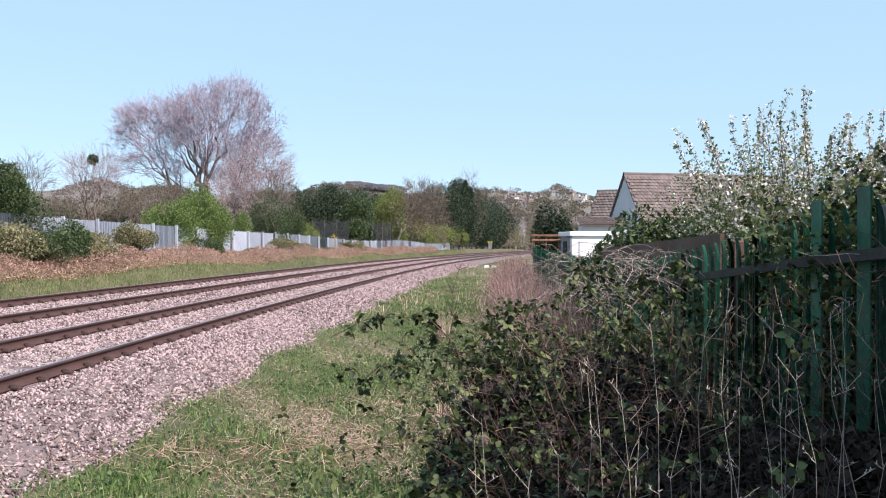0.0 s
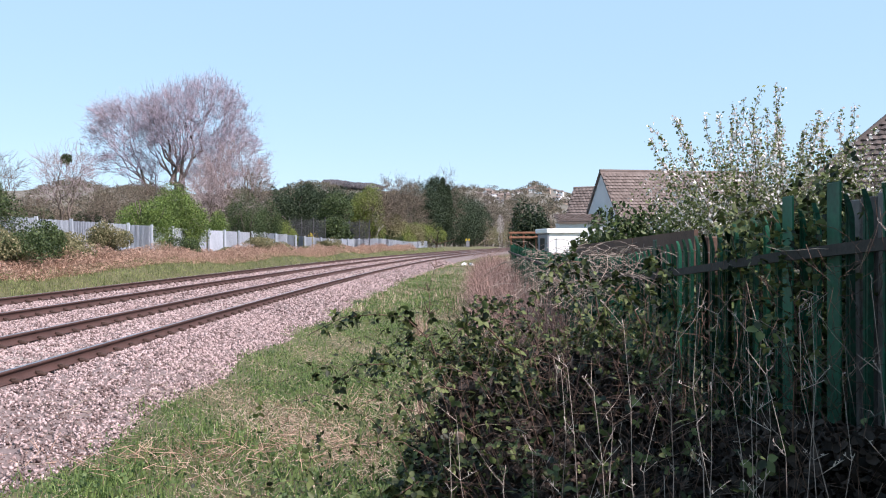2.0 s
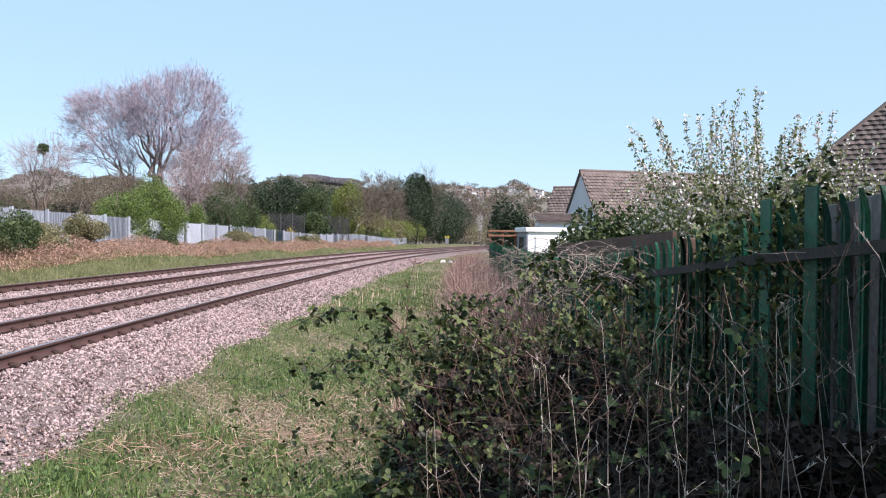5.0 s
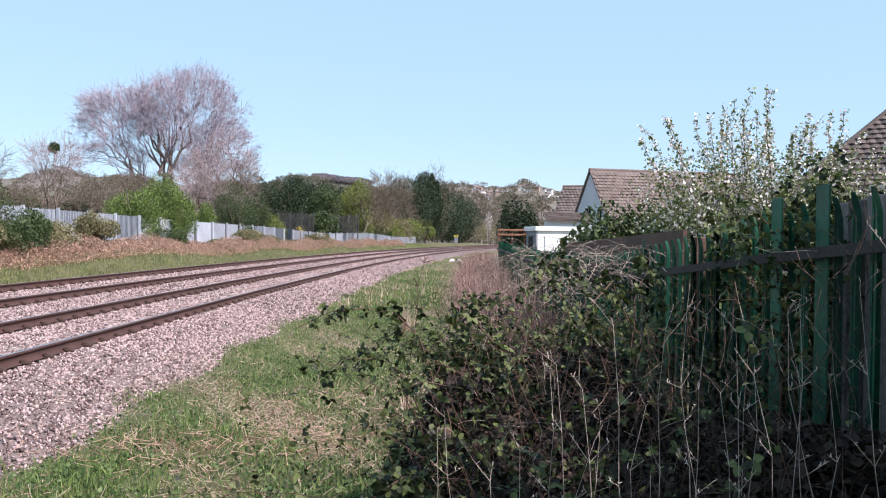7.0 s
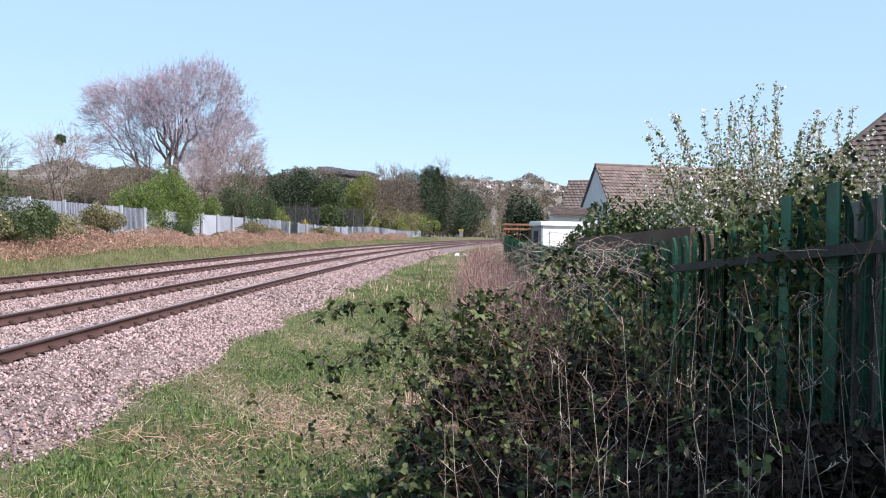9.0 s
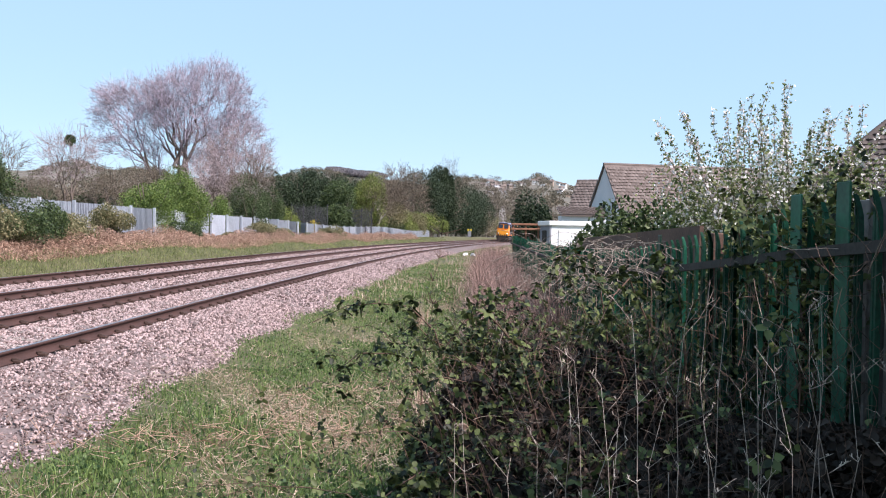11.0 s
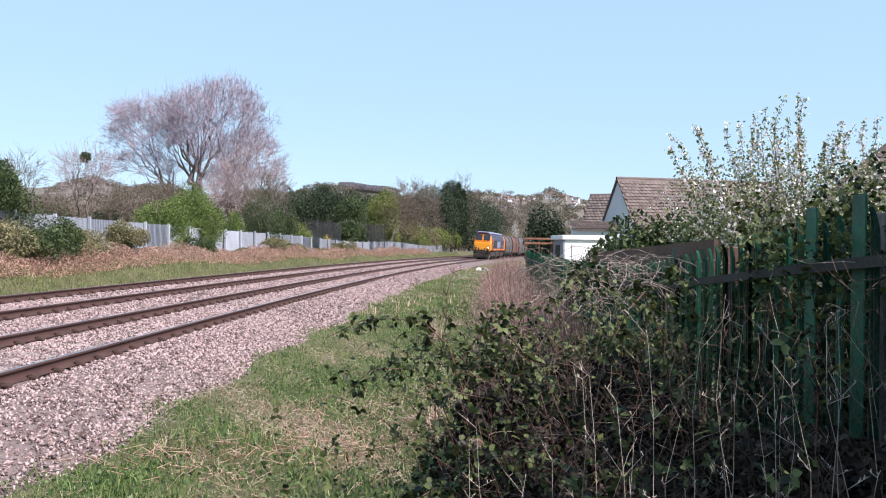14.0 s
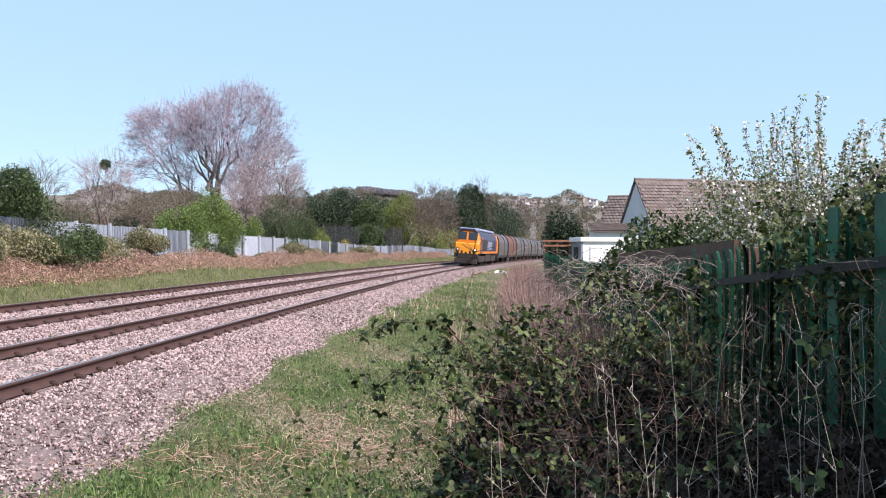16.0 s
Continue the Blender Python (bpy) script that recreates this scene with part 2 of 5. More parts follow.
def ovate_arrays(P, size, up=0.9, slim=0.75, spread=0.5):
    """Broad, folded leaves with six corners at the points P."""
    n = len(P)
    s = (size * (1 + spread * (rng.random(n) - 0.5) * 2))[:, None]
    a = unit(n) * [1, 1, 0.7]
    a /= np.linalg.norm(a, axis=1)[:, None]
    nrm = unit(n) + np.array([0, 0, up])
    b = np.cross(nrm, a)
    b /= np.linalg.norm(b, axis=1)[:, None] + 1e-9
    c = np.cross(a, b)
    V = np.empty((n, 6, 3))
    for k, (u, v, w) in enumerate(((-0.5, 0, 0), (-0.22, 0.5, 0.1), (0.2, 0.4, 0.06), (0.5, 0, -0.1), (0.2, -0.4, 0.06), (-0.22, -0.5, 0.1))):
        V[:, k] = P + a * s * u + b * s * slim * v + c * s * w
    i = np.arange(n)[:, None] * 6
    F = np.stack([np.hstack([i, i + 3, i + 2, i + 1]), np.hstack([i, i + 5, i + 4, i + 3])], 1).reshape(-1, 4)
    return V.reshape(-1, 3), F


def trefoil_arrays(P, size, up=0.9, spread=0.4):
    """Bramble leaves at the points P: three broad folded leaflets on one stalk each."""
    n = len(P)
    s = (size * (1 + spread * (rng.random(n) * 2 - 1)))[:, None]
    a = unit(n) * [1, 1, 0.5] - [0, 0, 0.15]
    a /= np.linalg.norm(a, axis=1)[:, None]
    b = np.cross(unit(n) + np.array([0, 0, up]), a)
    b /= np.linalg.norm(b, axis=1)[:, None] + 1e-9
    Vs, Fs = [], []
    for k, turn in enumerate((0.0, 1.25, -1.25)):
        a2 = a * math.cos(turn) + b * math.sin(turn)
        b2 = b * math.cos(turn) - a * math.sin(turn)
        a2 = a2 + unit(n) * 0.18
        c2 = np.cross(a2, b2)
        V = np.empty((n, 6, 3))
        for j, (u, v, w) in enumerate(((0.12, 0, 0), (0.45, 0.42, 0.10), (0.85, 0.34, 0.05), (1.2, 0, -0.12), (0.85, -0.34, 0.05), (0.45, -0.42, 0.10))):
            V[:, j] = P + a2 * s * u + b2 * s * v + c2 * s * w
        i = np.arange(n)[:, None] * 6
        Vs.append(V.reshape(-1, 3))
        Fs.append(np.stack([np.hstack([i, i + 3, i + 2, i + 1]), np.hstack([i, i + 5, i + 4, i + 3])], 1).reshape(-1, 4))
    return joined(*zip(Vs, Fs))


def blade_arrays(P, height, width, lean=0.35, spread=0.4):
    """Bent grass blades: three triangles each."""
    n = len(P)
    h = (height * (1 + spread * (rng.random(n) * 2 - 1)))[:, None]
    an = rng.random(n) * 2 * np.pi
    side = np.stack([np.cos(an), np.sin(an), 0 * an], 1) * (width / 2)
    an2 = rng.random(n) * 2 * np.pi
    le = np.abs(rng.normal(size=n)) * lean
    tip = np.stack([np.cos(an2) * np.sin(le), np.sin(an2) * np.sin(le), np.cos(le)], 1)
    mid = np.stack([np.cos(an2) * np.sin(le * 0.5), np.sin(an2) * np.sin(le * 0.5), np.cos(le * 0.5)], 1)
    V = np.empty((n, 5, 3))
    V[:, 0], V[:, 1] = P - side, P + side
    m = P + mid * h * 0.55
    V[:, 2], V[:, 3] = m + side * 0.7, m - side * 0.7
    V[:, 4] = m + tip * h * 0.5
    i = np.arange(n)[:, None] * 5
    F = np.stack([np.hstack([i, i + 1, i + 2]), np.hstack([i, i + 2, i + 3]), np.hstack([i + 3, i + 2, i + 4])], 1).reshape(-1, 3)
    return V.reshape(-1, 3), F


def tube_arrays(A, B, ra, rb, sides=4):
    """Tapered tubes from the points A to B."""
    A, B = np.asarray(A, float), np.asarray(B, float)
    n = len(A)
    ax = B - A
    ax /= np.linalg.norm(ax, axis=1)[:, None] + 1e-9
    ref = np.where(np.abs(ax[:, 2:3]) > 0.9, np.array([[1.0, 0, 0]]), np.array([[0, 0, 1.0]]))
    u = np.cross(ax, ref)
    u /= np.linalg.norm(u, axis=1)[:, None] + 1e-9
    w = np.cross(ax, u)
    V = np.empty((n, 2 * sides, 3))
    ra, rb = np.broadcast_to(ra, n)[:, None], np.broadcast_to(rb, n)[:, None]
    for k in range(sides):
        q = 2 * np.pi * k / sides
        dirn = u * np.cos(q) + w * np.sin(q)
        V[:, k], V[:, sides + k] = A + dirn * ra, B + dirn * rb
    i = np.arange(n)[:, None] * 2 * sides
    F = np.stack([np.hstack([i + k, i + (k + 1) % sides, i + sides + (k + 1) % sides, i + sides + k]) for k in range(sides)], 1).reshape(-1, 4)
    return V.reshape(-1, 3), F


def joined(*pairs):
    Vs, Fs, o = [], [], 0
    for V, F in pairs:
        Vs.append(V)
        Fs.append(F + o)
        o += len(V)
    return np.concatenate(Vs), np.concatenate(Fs)


# ---- the line of the railway ----
STEP = 0.5
S_TAB = np.arange(-80, 1200, STEP)
KAPPA = np.where(S_TAB < 150, 9.515e-4 + 6.38e-6 * S_TAB - 1.26e-7 * S_TAB ** 2 / 2, 4.9e-4)
KAPPA = np.where(S_TAB < 0, 9.515e-4, KAPPA)
KAPPA = np.where(S_TAB > 420, 0.0, KAPPA)
A_TAB = np.cumsum(KAPPA) * STEP
A_TAB += -0.01384 - np.interp(0, S_TAB, A_TAB)
X_TAB = np.cumsum(np.sin(A_TAB)) * STEP
Y_TAB = np.cumsum(np.cos(A_TAB)) * STEP
X_TAB -= np.interp(0, S_TAB, X_TAB)
Y_TAB -= np.interp(0, S_TAB, Y_TAB)
D0, GAUGE, SPACING, CANT, LIFT = 5.367, 1.505, 3.413, 0.114, 0.199


def along(s, d=0.0, z=0.0):
    """The point s metres along the railway and d metres to its left."""
    a = np.interp(s, S_TAB, A_TAB)
    return np.stack(np.broadcast_arrays(np.interp(s, S_TAB, X_TAB) - d * np.cos(a), np.interp(s, S_TAB, Y_TAB) + d * np.sin(a), z), -1)


def aside(x, y):
    """How far a point lies to the left of the line, roughly."""
    xc = np.interp(y, Y_TAB, X_TAB)
    return (xc - x) * np.cos(np.interp(y, Y_TAB, A_TAB))


def ramp_up(v, a, b):
    q = np.clip((v - a) / (b - a), 0, 1)
    return q * q * (3 - 2 * q)


def height(x, y):
    """The ground's height."""
    x, y = np.asarray(x, float), np.asarray(y, float)
    d = aside(x, y)
    r = np.hypot(x, y)
    az = np.degrees(np.arctan2(x, y))
    z = -0.45 + 0.2 * ramp_up(d, 0, -1.2) * (r < 200)
    z = z + 0.25 * ramp_up(d, 6, 12) + 1.05 * ramp_up(d, 11.2, 13.2) - 0.6 * ramp_up(d, 13.5, 17)
    z = z - 2.6 * ramp_up(d, -2.2, -9)
    bump = 0.05 * np.sin(x * 2.1 + 1.3 * np.sin(y * 0.7)) * np.sin(y * 1.7) + 0.12 * np.sin(x * 0.33 + 2) * np.sin(y * 0.29)
    z = z + bump * (1 - ramp_up(d, 2.6, 3.4) * ramp_up(d, 12.3, 11.2))
    # the far side of the valley
    hill = 0.051 + 0.006 * np.sin(az * 0.5) + 0.004 * np.sin(az * 1.3 + 1)
    rise = ramp_up(r, 260, 1500) * (y > 0)
    z = z * (1 - ramp_up(r, 200, 400)) + (-3) * ramp_up(r, 200, 400) + rise * hill * 1500
    mesa = np.exp(-((az + 6.8) / 1.7) ** 4) * 0.0065 * 2400 * ramp_up(r, 1700, 2100)
    return z + mesa + ramp_up(r, 1500, 2600) * 70 * (y > 0)


# ---- ground, ballast, track ----
def build_ground():
    ys = np.concatenate([np.arange(-60, 0, 6), np.arange(0, 60, 0.8), np.arange(60, 160, 3), np.arange(160, 500, 15), np.arange(500, 3600, 60)])
    near = np.concatenate([np.arange(-12, 18, 0.4), np.arange(18, 60, 3), np.arange(60, 400, 20), np.arange(400, 3400, 100)])
    ds = np.concatenate([-np.arange(400, 3400, 100)[::-1], -np.arange(60, 400, 20)[::-1], -np.arange(12, 60, 3)[::-1][:-1], near])
    Y, D = np.meshgrid(ys, ds, indexing="ij")
    X = np.interp(Y, Y_TAB, X_TAB) - D
    V = np.stack([X, Y, height(X, Y)], -1).reshape(-1, 3)
    a, b = len(ys), len(ds)
    i = (np.arange(a - 1)[:, None] * b + np.arange(b - 1)[None]).ravel()
    F = np.stack([i, i + b, i + b + 1, i + 1], 1)
    far = (np.hypot(V[F[:, 0], 0], V[F[:, 0], 1]) > 230).astype(np.int32)
    g = pm("ground", V, F, [M["ground"], M["farground"]], smooth=True)
    g.data.polygons.foreach_set("material_index", far)
    tagged(g, "rough grassy ground sloping beside the railway and rising to far hills", "ground", kind="structure")


BED_D = np.array([3.1, 3.45, 3.9, 4.4, 4.75, 5.1, 5.37, 6.1, 6.87, 7.3, 7.8, 8.3, 8.78, 9.5, 10.28, 10.6, 11.0, 11.5, 12.0])
BED_Z = np.array([-0.62, -0.47, -0.38, -0.27, -0.19, -0.18, -0.185, -0.13, -0.07, -0.05, -0.06, -0.01, 0.01, 0.07, 0.13, 0.15, 0.13, 0.0, -0.4])


def bed_height(d):
    return np.interp(d, BED_D, BED_Z)


def build_ballast():
    ss = np.concatenate([np.arange(-20, 3, 2), np.arange(3, 40, 0.35), np.arange(40, 120, 1.5), np.arange(120, 420, 8)])
    ds = np.unique(np.concatenate([BED_D, np.arange(3.2, 12, 0.22)]))
    S, D = np.meshgrid(ss, ds, indexing="ij")
    Z = bed_height(D) + rng.normal(size=S.shape) * 0.012
    edge = 0.12 * np.sin(S * 1.3) + 0.1 * np.sin(S * 0.41 + 1)
    P = along(S, D + edge * ramp_up(D, 4.7, 3.9), Z).reshape(-1, 3)
    a, b = len(ss), len(ds)
    i = (np.arange(a - 1)[:, None] * b + np.arange(b - 1)[None]).ravel()
    tagged(pm("ballast_bed", P, np.stack([i, i + 1, i + b + 1, i + b], 1), M["ballast"]), "pinkish-grey crushed stone ballast under the two tracks", "ballast", kind="structure")
    # loose stones
    n1, n2, n3 = 115000, 42000, 20000
    s = np.concatenate([rng.uniform(2, 22, n1), rng.uniform(22, 45, n2), rng.uniform(45, 90, n3)])
    d = np.concatenate([rng.uniform(3.15, 11.5, n1), rng.uniform(3.3, 11.5, n2), rng.uniform(3.3, 11.5, n3)])
    for rail_d in (D0, D0 + GAUGE, D0 + SPACING, D0 + SPACING + GAUGE):
        hit = np.abs(d - rail_d) < 0.09
        d[hit] += np.where(rng.random(hit.sum()) < 0.5, 0.2, -0.2)
    size = rng.uniform(0.014, 0.034, len(s)) * np.where(s > 45, 1.7, np.where(s > 22, 1.25, np.where(s < 13, 0.85, 1.0)))
    edge = (0.12 * np.sin(s * 1.3) + 0.1 * np.sin(s * 0.41 + 1)) * ramp_up(d, 4.7, 3.9)
    C = along(s, d + edge, bed_height(d) + size * 0.35)
    octa = np.array([(1, 0, 0), (-1, 0, 0), (0, 1, 0), (0, -1, 0), (0, 0, 1), (0, 0, -1)], float)
    tri = np.array([(0, 2, 4), (2, 1, 4), (1, 3, 4), (3, 0, 4), (2, 0, 5), (1, 2, 5), (3, 1, 5), (0, 3, 5)])
    N = len(s)
    R = np.stack([unit(N), unit(N), unit(N)], 1)
    V = C[:, None] + np.einsum("kj,njl->nkl", octa, R) * (size[:, None] * (0.7 + 0.6 * rng.random((N, 6))))[:, :, None]
    F = (np.arange(N)[:, None, None] * 6 + tri[None]).reshape(-1, 3)
    tagged(pm("ballast_stones", V.reshape(-1, 3), F, M["stone"]), "loose pinkish-grey ballast stones lying between the rails", "stones", kind="stuff")


def sweep(profile, s, d, z, close=True):
    """A profile of (across, up) points drawn along the railway."""
    k = len(profile)
    P = np.stack([along(s, d - px, z + pz) for px, pz in profile], 1).reshape(-1, 3)
    i = np.arange(len(s) - 1)[:, None] * k
    F = np.stack([np.hstack([i + j, i + (j + 1) % k, i + k + (j + 1) % k, i + k + j]) for j in range(k)], 1).reshape(-1, 4)
    return P, F


RAIL = [(-0.07, -0.16), (0.07, -0.16), (0.07, -0.148), (0.012, -0.128), (0.010, -0.045), (0.035, -0.032), (0.036, -0.008), (0.026, 0), (-0.026, 0), (-0.036, -0.008), (-0.035, -0.032), (-0.010, -0.045), (-0.012, -0.128), (-0.07, -0.148)]


def build_track(name, d, lift, label):
    t = thing(name, 0, 0, 0, 0, label, "railway track", "railway tracks", "structure")
    s = np.concatenate([np.arange(-25, 120, 1.5), np.arange(120, 420, 6)])
    for k, dd, z in ((0, d, lift), (1, d + GAUGE, lift + CANT)):
        V, F = sweep(RAIL, s, dd, z)
        r = pm("rail", V, F, [M["rail"], M["railtop"]], t)
        r.data.polygons.foreach_set("material_index", [1 if j % 14 == 7 else 0 for j in range(len(F))])
    bm = bmesh.new()
    box(bm, -1.26, 1.26, -0.13, 0.13, -0.2, 0, bevel=0.02)
    me = bpy.data.meshes.new("sleeper")
    bm.to_mesh(me)
    bm.free()
    me.materials.append(M["sleeper"])
    bm = bmesh.new()
    box(bm, -0.03, 0.09, -0.045, 0.045, 0.0, 0.05, bevel=0.015)
    box(bm, -0.05, 0.03, -0.03, 0.03, 0.03, 0.065, bevel=0.01)
    mc = bpy.data.meshes.new("rail_clip")
    bm.to_mesh(mc)
    bm.free()
    mc.materials.append(M["clip"])
    tilt = math.degrees(math.atan2(CANT, GAUGE))
    for k in range(150):
        q = 5 + k * 0.65
        a = math.degrees(np.interp(q, S_TAB, A_TAB))
        ob = new("sleeper", me)
        ob.parent = t
        c = along(q, d + GAUGE / 2, lift + CANT / 2 - 0.172)
        ob.matrix_local = pose(*c, 0, tilt, -a)
        if k < 60:
            for dd, z in ((d, lift), (d + GAUGE, lift + CANT)):
                cl = new("rail_clip", mc)
                cl.parent = t
                cl.matrix_local = pose(*along(q, dd - 0.075, z - 0.165), 0, tilt, -a)


# ---- vegetation ----
def crown_points(n, cx, cy, cz, rx, ry, rz, lumps=9, shell=0.55):
    """Points in the outer part of a lumpy crown."""
    L = unit(lumps) * np.array([rx, ry, rz]) * 0.55
    L[:, 2] *= 0.9
    k = rng.integers(0, lumps, n)
    rad = shell + (1 - shell) * rng.random(n) ** 0.6
    size = rng.uniform(0.38, 0.6, lumps)[k]
    return np.array([cx, cy, cz]) + L[k] + unit(n) * (rad * size)[:, None] * np.array([rx, ry, rz])


def leafy(name, x, y, z0, w, h, mat, n, leaf, label, category="bush", group="", lumps=9, depth=None, trunk=0.15, twigs=0):
    """A bush or tree with a trunk, limbs and a crown of many leaves."""
    t = thing(name, x, y, z0, 0, label, category, group)
    depth = depth or w
    P = crown_points(n, 0, 0, h * 0.52, w / 2, depth / 2, h * 0.5, lumps)
    P[:, 2] = np.maximum(P[:, 2], 0.05)
    V, F = leaf_arrays(P, leaf)
    pm("crown", V, F, M[mat], t)
    ends = crown_points(14, 0, 0, h * 0.55, w / 2.6, depth / 2.6, h * 0.4, 5)
    A = np.array([[0, 0, -0.3]] + [[0, 0, h * 0.15 + 0.2 * (i % 3)] for i in range(14)])
    B = np.vstack([[[0, 0, h * 0.45]], ends])
    V, F = tube_arrays(A, B, np.r_[trunk, [trunk * 0.5] * 14], np.r_[trunk * 0.6, [trunk * 0.12] * 14], 6)
    pm("trunk", V, F, M["bark"], t)
    return t


def bare_tree(name, x, y, z0, w, h, label, seed=1, ends=150, trunk=0.3, minr=0.012, mat="twig", group="", lean=0.0, low=0.3, sprays=6, twig=0.9, twigmat="twig", domes=None):
    """A leafless tree: limbs fork again and again towards points spread through a domed crown."""
    rg = np.random.default_rng(seed)
    t = thing(name, x, y, z0, 0, label, "tree", group)
    u = rg.normal(size=(ends, 3))
    u /= np.linalg.norm(u, axis=1)[:, None]
    u[:, 2] = np.where(u[:, 2] < -0.35, -u[:, 2], u[:, 2])
    lump = 1 + 0.09 * np.sin(u[:, 0] * 5 + seed) * np.sin(u[:, 2] * 6 + seed * 2) + 0.08 * np.sin(u[:, 1] * 9 + u[:, 2] * 7)
    rad = (0.45 + 0.55 * rg.random(ends) ** 0.45) * lump
    c0 = low + (1 - low) * 0.42
    P = u * rad[:, None] * np.array([w / 2, w / 2, h * (1 - c0)]) + np.array([lean, 0, h * c0])
    P[:, 2] = np.maximum(P[:, 2], h * low * 0.6)
    if domes:
        share = np.array([q[4] for q in domes])
        which = rg.choice(len(domes), ends, p=share / share.sum())
        D = np.array([q[:4] for q in domes])[which]
        P = np.stack([D[:, 0] + u[:, 0] * rad * D[:, 2], u[:, 1] * rad * D[:, 2] * 0.9, D[:, 1] + u[:, 2] * rad * D[:, 3]], 1)
    segs = []
    total = float(len(P))

    def fork(p, S, prev):
        n = len(S)
        r0 = max(minr, trunk * (n / total) ** 0.5)
        if n == 1:
            m = (p + S[0]) / 2 + rg.normal(size=3) * 0.04 * np.linalg.norm(S[0] - p)
            segs.append((p, m, r0, r0 * 0.8))
            segs.append((m, S[0], r0 * 0.8, r0 * 0.6))
            return
        k = 6 if n > 600 else min(n, 3 if n > 30 and rg.random() < 0.4 else 2)
        C = S[rg.choice(n, k, replace=False)]
        for _ in range(4):
            own = np.argmin(((S[:, None] - C[None]) ** 2).sum(-1), 1)
            C = np.array([S[own == q].mean(0) if (own == q).any() else C[q] for q in range(k)])
        for q in range(k):
            T = S[own == q]
            if not len(T):
                continue
            to = C[q] - p
            e = p + to * (0.33 if n > 8 else 0.5) + rg.normal(size=3) * 0.05 * np.linalg.norm(to)
            r1 = max(minr, trunk * (len(T) / total) ** 0.5)
            m = (p + e) / 2 + rg.normal(size=3) * 0.05 * np.linalg.norm(to)
            segs.append((p, m, (r0 + r1) / 2 * 0.9, r1))
            segs.append((m, e, r1, r1 * 0.92))
            fork(e, T, p)

    base = np.array([0, 0, h * low * 0.55])
    segs.append((np.array([0, 0, -0.4]), base, trunk * 1.25, trunk))
    fork(base, P, base)
    big = [q for q in segs if q[2] > trunk * 0.16]
    small = [q for q in segs if q[2] <= trunk * 0.16]
    V, F = tube_arrays([q[0] for q in big], [q[1] for q in big], np.array([q[2] for q in big]), np.array([q[3] for q in big]), 6)
    pm("trunk", V, F, M["birch"] if mat == "birch" else M["bark"], t)
    A, B, r = [q[0] for q in small], [q[1] for q in small], [q[2] for q in small]
    for e in P:
        out = (e - np.array([lean, 0, h * c0])) / np.array([w / 2, w / 2, h * (1 - c0)])
        for _ in range(sprays):
            dv = rg.normal(size=3) * 0.7 + out * 0.8 + np.array([0, 0, 0.25])
            st = e + rg.normal(size=3) * 0.15 * twig
            md = st + dv * 0.35 * twig
            en = md + (dv + rg.normal(size=3) * 0.5) * 0.3 * twig
            A += [st, md]
            B += [md, en]
            r += [minr, minr * 0.8]
    V, F = tube_arrays(A, B, np.array(r), np.array(r) * 0.75, 3)
    pm("twig_canopy", V, F, M[twigmat], t)
    return t, P


def at_bearing(bearing, dist):
    """Ground plan place from a bearing in degrees (right of forward) and a distance forward."""
    return math.tan(radians(bearing)) * dist, dist


def build_wood(name, label, spots, mat, leaves_each, leaf, kind="stuff", trunkmat="bark", slim=0.7):
    """Many trees that nobody could count, in one mesh: spots of (x, y, w, h)."""
    Ps, A, B, R = [], [], [], []
    for x, y, w, h in spots:
        z = float(height(x, y))
        Ps.append(crown_points(leaves_each, x, y, z + h * 0.55, w / 2, w / 2, h * 0.48, 5, 0.4))
        A.append((x, y, z - 0.3))
        B.append((x, y, z + h * 0.6))
        R.append(w * 0.02 + 0.05)
    V, F = leaf_arrays(np.concatenate(Ps), leaf, slim=slim)
    ob = tagged(pm(name, V, F, M[mat]), label, "woodland", kind=kind)
    V, F = tube_arrays(A, B, np.array(R), np.array(R) * 0.4, 4)
    pm("trunk_growth", V, F, M[trunkmat], ob)
    return ob


def build_far_woods():
    spots = []
    for _ in range(1750):
        r = rng.uniform(330, 1500)
        az = rng.uniform(-32, 26)
        if 0.5 < az < 9.5 and r > 900 and rng.random() < 0.62:
            continue
        x, y = r * math.sin(radians(az)), r * math.cos(radians(az))
        k = 1 + r / 900
        spots.append((x, y, rng.uniform(7, 12) * k, rng.uniform(5.5, 9) * k ** 0.5))
    build_wood("far_woodland", "grey-brown leafless woodland on the far hillside", spots, "farwood", 150, 1.4)
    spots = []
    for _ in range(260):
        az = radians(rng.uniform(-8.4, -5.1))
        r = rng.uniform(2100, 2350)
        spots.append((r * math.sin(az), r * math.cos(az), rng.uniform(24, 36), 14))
    build_wood("hilltop_woodland", "dark woodland along a flat hilltop", spots, "hazed_hillwood", 110, 4)
    spots = []
    for _ in range(520):
        y = rng.uniform(125, 330)
        b = rng.uniform(-31, 9)
        x, y = at_bearing(b, y)
        if -14 < float(aside(x, y)) < 18:
            continue
        spots.append((x, y, rng.uniform(4, 8), rng.uniform(4.5, 8) + y * 0.012))
    build_wood("valley_scrub", "grey-brown leafless scrub and trees in the valley", spots, "scrub", 300, 0.45, slim=0.3)


